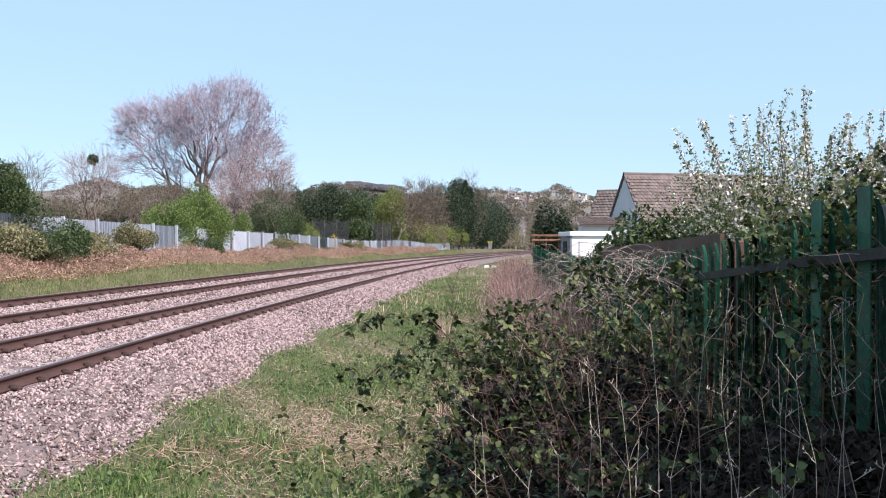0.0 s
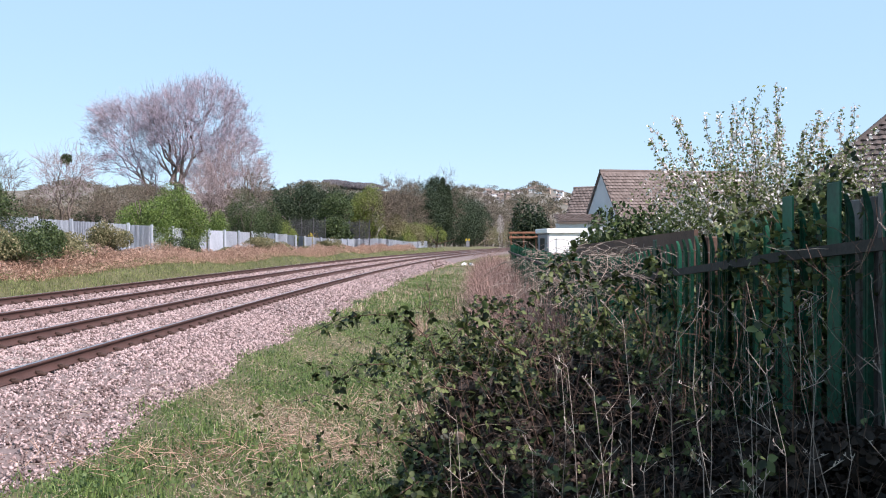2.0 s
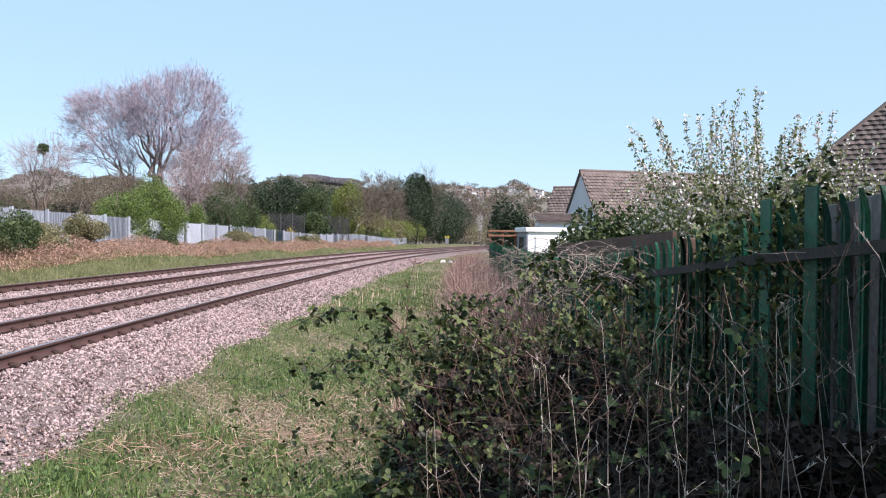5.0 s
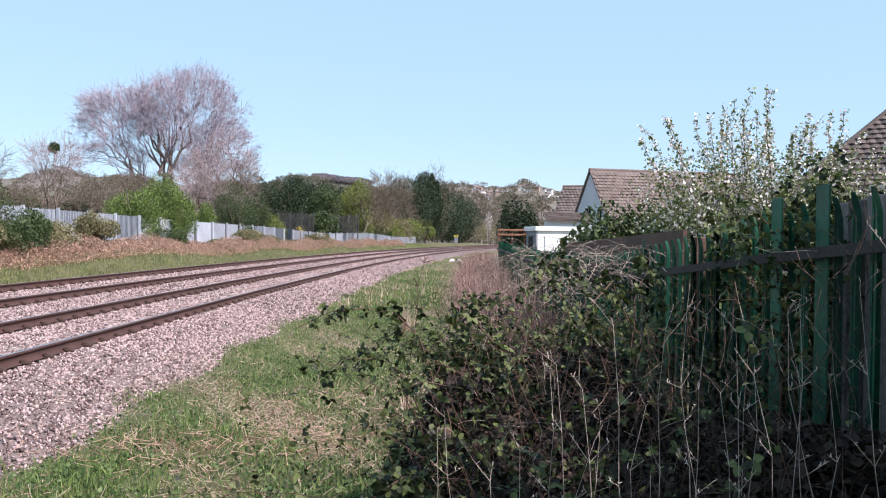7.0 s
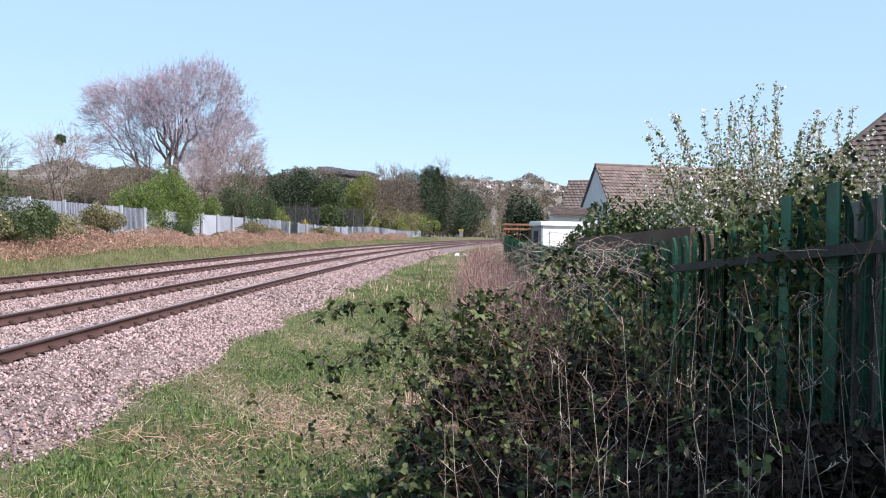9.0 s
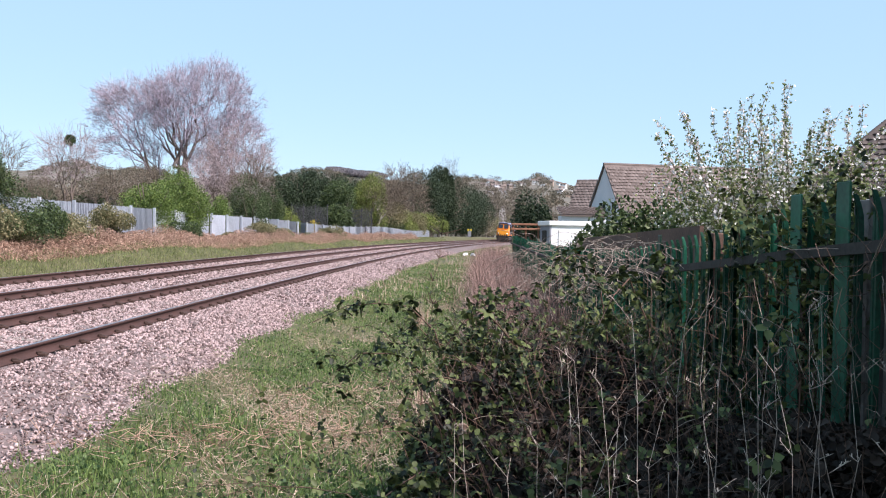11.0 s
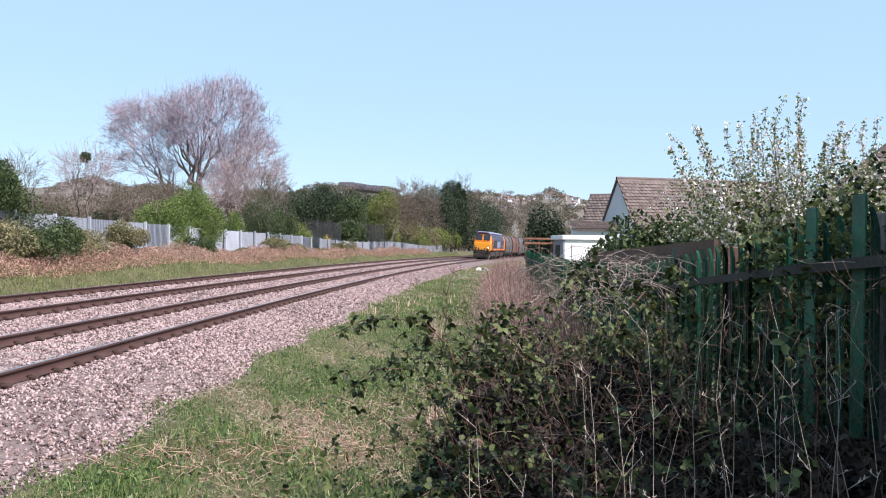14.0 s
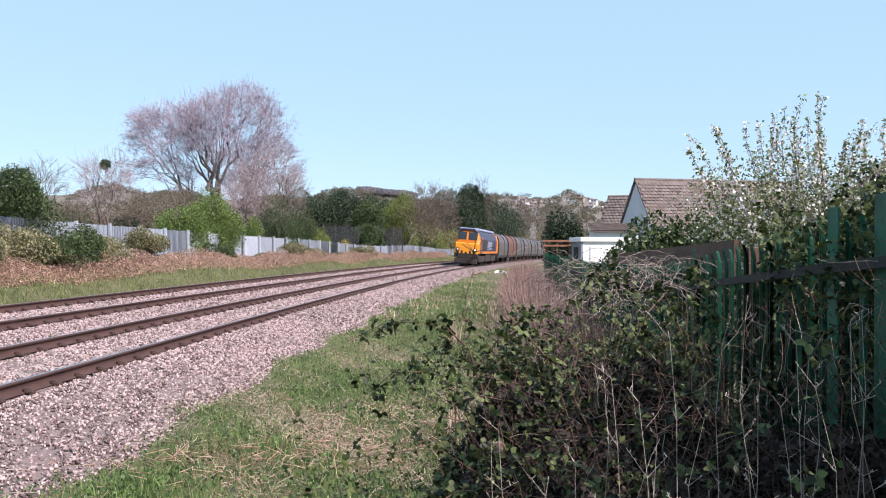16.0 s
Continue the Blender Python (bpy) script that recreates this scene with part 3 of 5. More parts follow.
def build_trees():
    g = lambda x, y: float(height(x, y))
    def put(b, dist):
        x, y = at_bearing(b, dist)
        return x, y, g(x, y)
    def clear(b, dist, w, h):
        """Goes outward until the tree stands clear of the railway, and keeps the size that it seems to have."""
        x, y, z = put(b, dist)
        top, far = z + h - 1.5, dist
        while float(aside(*at_bearing(b, far))) < 15.8 + w * far / dist * 0.35 and far < 320:
            far += 2
        x, y, z = put(b, far)
        k = far / dist
        return x, y, z, w * k, top * k + 1.5 - z
    # the great bare tree, lower bare growth round it, and a thin one with a dark ball in it
    x, y, z = put(-16.6, 95)
    bare_tree("bare_tree", x, y, z, 17, 19.0 - z, "large bare broadleaf tree with mauve-brown twigs", 3, 2100, 0.62, 0.014, low=0.2, sprays=8, twig=0.8, twigmat="lilactwig",
              domes=((0.5, 13.2 - z, 6.1, 5.7, 5), (-6.3, 12.8 - z, 4.9, 4.2, 3), (-2.6, 12.6 - z, 4.0, 4.6, 1.6), (3.8, 10.2 - z, 4.0, 3.6, 1.6), (-7.0, 9.4 - z, 4.2, 2.0, 0.9), (0.5, 9.8 - z, 3.5, 2.4, 0.8), (2.6, 8.2 - z, 4.4, 2.0, 1.0)))
    x, y, z = put(-14.0, 90)
    bare_tree("bare_tree", x, y, z, 8, 11, "lower bare tree with mauve-brown twigs", 7, 330, 0.25, 0.013, low=0.12, sprays=7)
    x, y, z = put(-15.4, 86)
    bare_tree("bare_tree", x, y, z, 6, 8, "lower bare tree with mauve-brown twigs", 17, 250, 0.2, 0.013, low=0.1, sprays=7)
    x, y, z = put(-23.6, 80)
    t, tips = bare_tree("bare_tree", x, y, z, 5.2, 9.7, "thin bare tree with a dark mistletoe ball", 5, 170, 0.15, 0.012, low=0.4, sprays=6)
    V, F = leaf_arrays(unit(700) * 0.5 * rng.random((700, 1)) ** 0.33 + np.array([0, 0, 8.9]), 0.18)
    pm("mistletoe", V, F, M["ivydark"], t, "dark round mistletoe ball")
    for b, dist, w, h, sd in ((-25.4, 85, 3.5, 5.6, 8), (-21.6, 78, 4, 5.4, 9), (-20.4, 82, 5, 6.5, 11), (-18.9, 75, 4, 6, 10), (-12.9, 84, 4.5, 7.5, 14), (-27.2, 80, 5, 9.5, 15)):
        x, y, z = put(b, dist)
        bare_tree("bare_tree", x, y, z, w, h, "small bare tree behind the metal fence", sd, 90, 0.13, 0.014, group="small bare trees", low=0.25, twigmat="scrub")
    # dull evergreen scrub between the thin trees
    for b, dist, w, h, mat in ((-25.2, 104, 5, 6.2, "ivydark"), (-23.6, 108, 5.5, 6.4, "scrub"), (-22.4, 100, 4.5, 5.6, "ivydark"), (-21.2, 106, 5.5, 6.4, "conifer"), (-20.0, 102, 5, 6.0, "scrub"), (-24.4, 112, 6, 7.4, "scrub")):
        x, y, z = put(b, dist)
        leafy("scrub_bush", x, y, z, w, h - z, mat, 7000, 0.2, "dull green-brown bush among the bare trees", "bush", "scrub bushes", trunk=0.1, lumps=12)
    # ivy-clad bushes along the metal fence
    for b, off, pw, top, mat, n, lab in (
        (-19.2, 15.4, 3.9, 5.6, "ivylight", 18000, "bright green ivy-clad stump"), (-17.5, 15.3, 4.0, 5.9, "ivylight", 18000, "bright green ivy-clad stump"),
        (-28.2, 15.4, 5.4, 8.2, "ivydark", 22000, "large green ivy bush"), (-15.0, 15.2, 1.6, 3.4, "ivylight", 6000, "narrow ivy-clad post"),
        (-13.3, 15.1, 3.3, 5.4, "ivydark", 11000, "dark green ivy bush"), (-12.0, 15.3, 2.0, 4.3, "ivydark", 8000, "green ivy bush"),
        (-10.9, 15.0, 1.6, 2.4, "fresh", 4000, "yellow-green budding shrub")):
        dist = min(np.arange(15, 140, 0.5), key=lambda q: abs(float(aside(*at_bearing(b, q))) - off - 0.9))
        x, y, z = put(b, dist)
        z += 0.1
        w, h = math.radians(pw) * dist, math.radians(top) * dist * 0.64 + 1.5 - z
        leafy("ivy_bush", x, y, z, w, h, mat, int(n * 1.5), 0.08, lab + " by the metal fence", "bush", lumps=18)
    # dark evergreens in the middle distance
    for b, dist, w, h in ((-12.0, 120, 8, 9.5), (-10.6, 122, 8, 9.6), (-9.4, 125, 8, 10), (-7.6, 125, 7, 9.5), (-6.4, 128, 6.5, 9.8)):
        x, y, z, w, h = clear(b, dist, w, h)
        leafy("evergreen_tree", x, y, z, w, h, "conifer", 20000, 0.22, "dark evergreen tree in the valley", "tree", "evergreens", trunk=0.3, lumps=16)
    for b, dist, w, h, mat, lab in ((-7.6, 100, 6, 6.8, "ivydark", "spreading flat-topped green tree"), (-5.7, 118, 6, 9.2, "fresh", "tree in fresh yellow-green leaf"),
                               (-8.0, 90, 4, 4, "ivydark", "rounded green shrub"), (-4.3, 100, 6, 4.4, "fresh", "tree in fresh yellow-green leaf"), (-3.6, 96, 5, 4.0, "olive", "olive-green spring shrub"), (-2.2, 98, 5, 4.2, "fresh", "fresh green shrub"), (1.6, 120, 5, 4.4, "olive", "olive-green spring shrub"), (-5.0, 110, 6, 5.5, "olive", "olive-green spring tree"), (6.6, 150, 7, 7, "olive", "olive-green spring tree"), (3.0, 130, 6, 5, "olive", "olive-green spring tree"), (-3.0, 100, 5, 4.6, "fresh", "fresh green shrub"),
                               (-4.9, 86, 4, 3.4, "ivydark", "rounded green shrub"), (7.6, 190, 7, 9, "fresh", "tree in fresh yellow-green leaf")):
        x, y, z, w, h = clear(b, dist, w, h)
        leafy("leafy_tree", x, y, z, w, h, mat, 14000, 0.18, lab + " beyond the line", "tree", trunk=0.22, lumps=12)
    for b, dist, w, h in ((-1.0, 122, 2.2, 11.6), (-2.6, 112, 6.5, 9.6), (-1.5, 120, 5.0, 10.6), (-0.9, 115, 5.5, 9.8), (0.0, 112, 6.2, 9.0), (-0.4, 104, 5.6, 6.6), (0.7, 108, 5.2, 7.4)):
        x, y, z, w, h = clear(b, dist, w, h)
        leafy("evergreen_tree", x, y, z, w, h, "conifer", 22000, 0.25, "dark evergreen tree beside the line", "tree", "evergreens", trunk=0.3, lumps=16)
    for b, dist, w, h, sd in ((-5.4, 92, 3.4, 6.2, 21), (-4.5, 95, 3.2, 6.5, 22), (-3.4, 105, 5, 9, 23), (-1.0, 150, 7, 13, 24), (2.0, 140, 6, 9, 25), (3.0, 150, 6, 9.5, 26), (4.2, 170, 7, 10, 27), (5.4, 175, 7, 9.5, 28), (-4.0, 140, 8, 11, 29), (1.0, 160, 7, 11, 30)):
        x, y, z, w, h = clear(b, dist, w, h)
        bare_tree("bare_tree", x, y, z, w, h, "pale-trunked bare tree beyond the line" if sd < 23 else "bare grey-brown tree in the valley", sd, 160, 0.16, 0.02, "birch" if sd < 23 else "twig", "bare trees", low=0.3 if sd < 23 else 0.15, twig=1.3, twigmat="scrub")
    x, y, z = put(4.3, 78)
    leafy("evergreen_bush", x, y, z, 3.8, 5.8, "conifer", 7000, 0.2, "dark rounded evergreen bush behind the timber rail", "bush", lumps=14)


# ---- the metal fence beyond the tracks ----
def build_metal_fence():
    D = 15.2
    panel, post = None, None
    q = 16.0
    while q < 150:
        a = np.interp(q, S_TAB, A_TAB)
        c = along(q, D + 0.5 * math.sin(q * 0.05))
        top = 2.18 + 0.12 * math.sin(q * 0.13) - 0.004 * max(0, q - 60) + 0.4 * float(ramp_up(q, 60, 35))
        if panel is None:
            t = thing("metal_fence", 0, 0, 0, 0, "weathered grey galvanised sheet fence beyond the tracks", "fence")
            xs = [(0.0, 0), (0.0, 0.05), (0.03, 0.075), (0.03, 0.125)]
            P = [(a, q0 * 0.1525 + c, z) for q0 in range(18) for a, c in xs for z in (-1.9, 0.0 if q0 % 3 else -0.02)]
            Q = [(2 * i, 2 * i + 2, 2 * i + 3, 2 * i + 1) for i in range(len(P) // 2 - 1)]
            bm = bmesh.new()
            vs = [bm.verts.new(p) for p in P]
            for q0 in Q:
                bm.faces.new([vs[i] for i in q0])
            bmesh.ops.solidify(bm, geom=bm.faces[:], thickness=0.004)
            panel = bpy.data.meshes.new("fence_panel")
            bm.to_mesh(panel)
            bm.free()
            panel.materials.append(M["galv"])
            bm = box(bmesh.new(), 0.0, 0.12, -0.05, 0.05, -2.2, 0.08, bevel=0.01)
            post = bpy.data.meshes.new("fence_post")
            bm.to_mesh(post)
            bm.free()
            post.materials.append(M["galv"])
        for me, nm in ((panel, "fence_panel"), (post, "fence_post")):
            ob = new(nm, me)
            ob.parent = t
            ob.matrix_local = pose(*c[:2], top, 0, 0, -math.degrees(a) + rng.normal() * 0.6)
        q += 2.78


def build_banks():
    """Dry bracken and bramble on the bank beyond the tracks, and the grass below it."""
    n = 220000
    s = 15 + 110 * rng.random(n) ** 1.5
    d = rng.uniform(12.5, 15.0, n)
    P = along(s, d)
    lump = 0.5 + 0.3 * np.sin(s * 0.9) * np.sin(d * 2.3 + s * 0.3) + 0.2 * np.sin(s * 2.1 + d)
    P[:, 2] = height(P[:, 0], P[:, 1]) + rng.random(n) * (0.12 + 0.62 * lump * ramp_up(d, 12.4, 13.4))
    V, F = leaf_arrays(P, 0.10, up=0.5, slim=0.14, spread=0.8)
    tagged(pm("dead_bracken", V, F, M["bracken"]), "rust-brown dead bracken on the far bank", "bracken", kind="stuff")
    n = 90000
    s = 16 + 134 * rng.random(n) ** 1.6
    d = rng.uniform(11.1, 12.95, n)
    P = along(s, d)
    P[:, 2] = height(P[:, 0], P[:, 1]) - 0.03
    V, F = blade_arrays(P, 0.11, 0.022, 1.1, 0.7)
    tagged(pm("bank_grass", V, F, M["bankgrass"]), "green grass at the foot of the far bank", "grass", kind="stuff")
    for k in range(30):
        q = rng.uniform(17, 36) if k < 21 else rng.uniform(34, 80)
        c = along(q, rng.uniform(13.6, 14.6))
        w = rng.uniform(1.6, 2.8)
        leafy("bramble_thicket", c[0], c[1], float(height(c[0], c[1])) - 0.1, w, rng.uniform(1.2, 1.85) if k < 21 else rng.uniform(0.8, 1.3), "ivydark" if k % 7 == 0 else "olive", 4200, 0.075, "tangled olive-brown bramble thicket on the bank", "bramble", "bank brambles", trunk=0.04)


build_ground()
build_ballast()
build_track("railway_track", D0, 0.0, "rusty rails on concrete sleepers, the line the train uses")
build_track("railway_track", D0 + SPACING, LIFT, "rusty rails on concrete sleepers, the empty line")
build_far_woods()
build_trees()
build_metal_fence()
build_banks()


def slab(name, parent, corners, thick, mat, label=""):
    """A flat plate on four corners, given in order, with thickness downwards along its normal."""
    P = [Vector(p) for p in corners]
    n = (P[1] - P[0]).cross(P[2] - P[0]).normalized()
    V = [tuple(p) for p in P] + [tuple(p - n * thick) for p in P]
    k = len(P)
    F = [tuple(range(k)), tuple(range(k, 2 * k))[::-1]] + [(i, i + k, (i + 1) % k + k, (i + 1) % k) for i in range(k)]
    return pm(name, V, F, mat, parent, label)


# ---- near verge ----
def bramble_left(y):
    return np.interp(y, [2.2, 2.5, 3, 4, 5, 6, 7, 9, 11], [-0.15, -0.25, -0.4, -0.6, -0.65, -0.2, 0.3, 0.75, 1.1])


def mound(x, y):
    """The top of the bramble mass."""
    l = bramble_left(y)
    up = ramp_up(x, l - 0.1, l + 0.75) * ramp_up(y, 2.15, 2.95) * ramp_up(y, 11.5, 8.0)
    return -0.45 + up * (1.5 - 0.40 * ramp_up(x, 0.05, 0.5) * ramp_up(x, 1.2, 0.95) * ramp_up(y, 4.8, 3.5) - 0.12 * ramp_up(y, 5.0, 6.5) - 0.5 * ramp_up(x, 0.75, 1.35) * ramp_up(y, 3.6, 4.6) + 0.12 * np.sin(x * 5 + y * 2) * np.sin(y * 3.1))


def build_verge():
    n = 260000
    s = 4 + 50 * rng.random(n) ** 2.0
    d = rng.uniform(-1.4, 3.85, n)
    keep = d < 3.35 + 0.16 * np.sin(s * 1.3) + 0.12 * np.sin(s * 3.7) + 0.22 * rng.normal(size=n)
    P = along(s, d)[keep]
    P[:, 2] = np.maximum(height(P[:, 0], P[:, 1]), np.where(d[keep] > 3.1, bed_height(d[keep]), -9)) - 0.02
    patch = 0.7 * np.sin(P[:, 0] * 1.7 + 1.1 * np.sin(P[:, 1] * 0.6)) + 0.6 * np.sin(P[:, 1] * 0.9 + P[:, 0] * 0.7) + 0.7 * np.sin(P[:, 0] * 4.1 + P[:, 1] * 2.3) + rng.normal(size=len(P)) * 1.1
    dd = aside(P[:, 0], P[:, 1])
    dry = patch > 1.5 - 1.5 * ramp_up(dd, 2.6, 0.9) * ramp_up(P[:, 1], 17, 11) - 0.8 * ramp_up(P[:, 1], 15, 25) * ramp_up(dd, 1.5, -0.5)
    tall = rng.random(len(P)) < 0.10
    V, F = joined(blade_arrays(P[~dry & ~tall], 0.06, 0.010, 1.0), blade_arrays(P[~dry & tall], 0.15, 0.009, 0.9))
    tagged(pm("verge_grass", V, F, M["grass"]), "short green grass on the railway verge", "grass", kind="stuff")
    Q = P[~dry & (patch < 0.2) & (dd > 0)][::3].copy()
    Q[:, 2] += 0.03 + 0.05 * rng.random(len(Q))
    V, F = leaf_arrays(Q, 0.032, up=2.0, slim=0.8)
    tagged(pm("verge_weeds", V, F, M["weed"]), "low broad-leaved green weeds among the grass", "weeds", kind="stuff")
    flat = P[dry][::2]
    A = flat + rng.normal(size=flat.shape) * np.array([0.02, 0.02, 0.0]) + np.array([0, 0, 0.05])
    an = rng.random(len(A)) * 2 * np.pi
    ln = rng.uniform(0.03, 0.13, len(A))
    B = A + np.stack([np.cos(an) * ln, np.sin(an) * ln, rng.normal(size=len(A)) * 0.05], 1)
    V, F = tube_arrays(A, B, 0.0023, 0.0015, 3)
    tagged(pm("dead_straw", V, F, M["straw"]), "flattened straw-coloured dead stalks on the verge", "straw", kind="stuff")
    # brown dead stalks lying in heaps, and stray stalks on the ballast
    A, B = [], []
    for cx, cy, cnt in ((-2.3, 7.6, 110), (-1.5, 7.9, 130), (-1.0, 8.8, 70), (-3.4, 8.0, 60), (-1.7, 10.2, 40), (-0.9, 11.5, 50)):
        for _ in range(cnt):
            p = np.array([cx + rng.normal() * 0.45, cy + rng.normal() * 0.4, 0])
            p[2] = max(float(height(p[0], p[1])), float(bed_height(aside(p[0], p[1]))) if aside(p[0], p[1]) > 3.2 else -9) + 0.04 + 0.05 * rng.random()
            an, ln = rng.uniform(0, 6.3), rng.uniform(0.05, 0.22)
            A.append(p)
            B.append(p + np.array([math.cos(an) * ln, math.sin(an) * ln, 0.02 + rng.normal() * 0.07]))
    V, F = tube_arrays(A, B, 0.0034, 0.002, 4)
    tagged(pm("dead_bracken", V, F, M["bracken"]), "rust-brown dead stalks lying flat on the verge", "bracken", kind="stuff")
    A, B = [], []
    for _ in range(70):
        s0, d0 = rng.uniform(6, 14), rng.uniform(3.3, 4.4)
        p = along(s0, d0, float(bed_height(d0)) + 0.06)
        an, ln = rng.uniform(0, 6.3), rng.uniform(0.15, 0.6)
        q = p + np.array([math.cos(an) * ln, math.sin(an) * ln, 0.03])
        m = (p + q) / 2 + np.array([0, 0, 0.05])
        A += [p, m]
        B += [m, q]
    V, F = tube_arrays(A, B, 0.004, 0.003, 4)
    tagged(pm("dry_stalks", V, F, M["deadstem"]), "pale dry stalks lying on the ballast edge", "stalks", kind="stuff")
    n = 24000
    s = rng.uniform(24, 130, n)
    d = rng.uniform(-1.4, 3.3, n)
    P = along(s, d)
    P[:, 2] = height(P[:, 0], P[:, 1]) - 0.02
    old = rng.random(n) < 0.2 + 0.5 * ramp_up(d, 1.2, -1.0)
    V, F = blade_arrays(P[old], 0.2, 0.02, 1.0, 0.7)
    tagged(pm("dry_grass", V, F, M["straw"]), "dry pale grass among the green further along the verge", "grass", kind="stuff")
    P = P[~old]
    V, F = blade_arrays(P, 0.13, 0.025, 1.1, 0.6)
    tagged(pm("rough_grass", V, F, M["grass"]), "rough green grass further along the verge", "grass", kind="stuff")
    # tall dead stems beside the fence further on, and pale reedy tufts
    n = 26000
    s = rng.uniform(10, 46, n)
    d = rng.uniform(-1.52, -0.5, n) + 0.12 * rng.normal(size=n) * (s > 29)
    P = along(s, d)
    P[:, 2] = height(P[:, 0], P[:, 1])
    V, F = blade_arrays(P, 0.85, 0.008, 1.3, 0.85)
    tagged(pm("tall_dead_stems", V, F, M["deadpink"]), "tall reddish-brown dead stems along the green fence", "dead stems", kind="stuff")
    for x, y, h, n in ((0.2, 10.5, 0.55, 90), (-0.1, 11.2, 0.5, 70), (0.35, 12.5, 0.7, 60), (0.1, 14.5, 0.6, 60), (-0.35, 9.5, 0.4, 50), (-0.9, 20.0, 0.5, 120)):
        base = np.tile([x, y, float(height(x, y)) - 0.02], (n, 1)) + rng.normal(size=(n, 3)) * [0.09, 0.09, 0]
        V, F = blade_arrays(base, h, 0.008, 0.5)
        tagged(pm("reed_tuft", V, F, M["straw"]), "tuft of tall pale dry grass on the verge", "grass tuft", "dry tufts")
    for k, (x, y) in enumerate(((0.3, 80.0), (0.95, 80.5))):
        bm = bmesh.new()
        bmesh.ops.create_icosphere(bm, subdivisions=2, radius=0.25)
        for v in bm.verts:
            v.co += Vector(noise.noise_vector(v.co * 4 + Vector((k, 0, 0)))) * 0.09
            v.co.z *= 0.8
        o = part("white_stone", bm, M["white"])
        o.location = (x, y, float(height(x, y)) + 0.15)
        tagged(o, "white-painted lump of stone beside the track", "stone", "white stones")


def build_bramble():
    base = np.array([0.4, 4.5, -0.4])
    t = thing("bramble_bush", *base, 0, "large dark bramble mass with arching canes beside the green fence", "bramble")
    n = 330000
    y = 2.3 + 9 * rng.random(n) ** 1.6
    x = rng.uniform(-0.9, 1.5, n)
    top = mound(x, y)
    keep = top > -0.3
    x, y, top = x[keep], y[keep], top[keep]
    deep = np.abs(rng.normal(size=len(x))) * 0.24
    z = top - deep
    lump = np.sin(x * 9 + 2 * np.sin(y * 4)) + np.sin(y * 7 + x * 3) + np.sin(z * 9 + x * 5) + np.sin(x * 23 + y * 17) * 0.6 + rng.normal(size=len(x)) * 0.4
    bare = ramp_up(x, 0.15, 0.7) * ramp_up(y, 5.2, 3.6)
    outer = np.where(deep < 0.28, (lump > 0.35 + 1.3 * bare) * (0.7 - 0.45 * bare), 0.2 - 0.08 * bare)
    keep = (z > -0.4) & (rng.random(len(x)) < outer)
    P = np.stack([x, y, z], 1)[keep] - base
    near = ramp_up(y[keep], 4.9, 3.9) * ramp_up(x[keep], -0.25, 0.1)
    P = P[rng.random(len(P)) < 0.5 - 0.43 * near]
    V, F = trefoil_arrays(P, 0.022)
    pm("foliage", V, F, M["bramble"], t)
    # near-black dead leaves deep inside the mass, coloured to give its shade
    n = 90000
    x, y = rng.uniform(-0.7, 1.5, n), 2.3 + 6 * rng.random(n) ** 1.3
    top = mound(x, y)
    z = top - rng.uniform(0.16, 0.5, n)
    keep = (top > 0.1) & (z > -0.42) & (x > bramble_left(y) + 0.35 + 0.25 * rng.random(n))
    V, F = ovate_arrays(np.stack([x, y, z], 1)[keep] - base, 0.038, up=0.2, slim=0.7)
    tagged(pm("dead_litter", V, F, M["litter"], t), "near-black dead leaves standing in for shade inside the bramble", kind="stuff")
    A, B, R, lv = [], [], [], []

    def cane(x0, y0, x1, y1, z1, r=0.0055, leaf_every=0):
        prev = np.array([x0, y0, -0.4])
        for k in range(1, 10):
            f = k / 9
            p = np.array([x0 + (x1 - x0) * f ** 1.4, y0 + (y1 - y0) * f ** 1.4, -0.4 + (z1 + 0.4) * math.sin(f * 2.0) / 0.93]) + rng.normal(size=3) * 0.015
            A.append(prev)
            B.append(p)
            R.append(r * (1.1 - f * 0.75))
            if leaf_every and f > 0.45:
                for _ in range(leaf_every):
                    lv.append(prev + (p - prev) * rng.random() + rng.normal(size=3) * 0.03)
            prev = p

    for _ in range(360):
        x0, y0 = rng.uniform(-0.3, 1.2), rng.uniform(2.4, 9)
        if mound(x0, y0) < 0.1:
            continue
        an, ln = rng.uniform(0, 2 * np.pi), rng.uniform(0.4, 1.3)
        cane(x0, y0, min(x0 + math.cos(an) * ln, 1.5), max(2.2, y0 + math.sin(an) * ln), float(mound(x0, y0)) + rng.uniform(-0.25, 0.1), rng.uniform(0.0015, 0.0035), 2)
    for x0, y0, x1, y1, z1 in ((0.3, 4.6, -0.72, 4.35, 1.06), (0.1, 4.2, -0.55, 3.9, 0.9), (0.2, 5.0, -0.45, 5.2, 0.88), (0.5, 4.0, -0.1, 3.6, 1.08), (0.9, 5.0, 0.4, 4.3, 1.3),
                               (0.7, 5.5, 0.0, 5.2, 1.05), (1.0, 4.2, 0.5, 3.4, 1.2), (0.2, 3.6, -0.3, 3.0, 0.6), (1.0, 6.2, 0.5, 6.0, 1.15), (1.2, 4.6, 0.8, 3.9, 1.3)):
        A0, l0 = len(A), len(lv)
        cane(x0, y0, x1, y1, z1, 0.006, 8)
        V, F = tube_arrays(np.array(A[A0:]) - base, np.array(B[A0:]) - base, np.array(R[A0:]), np.array(R[A0:]) * 0.9, 5)
        arch = pm("arching_cane", V, F, M["cane"], t)
        V, F = trefoil_arrays(np.array(lv[l0:]) - base, 0.027)
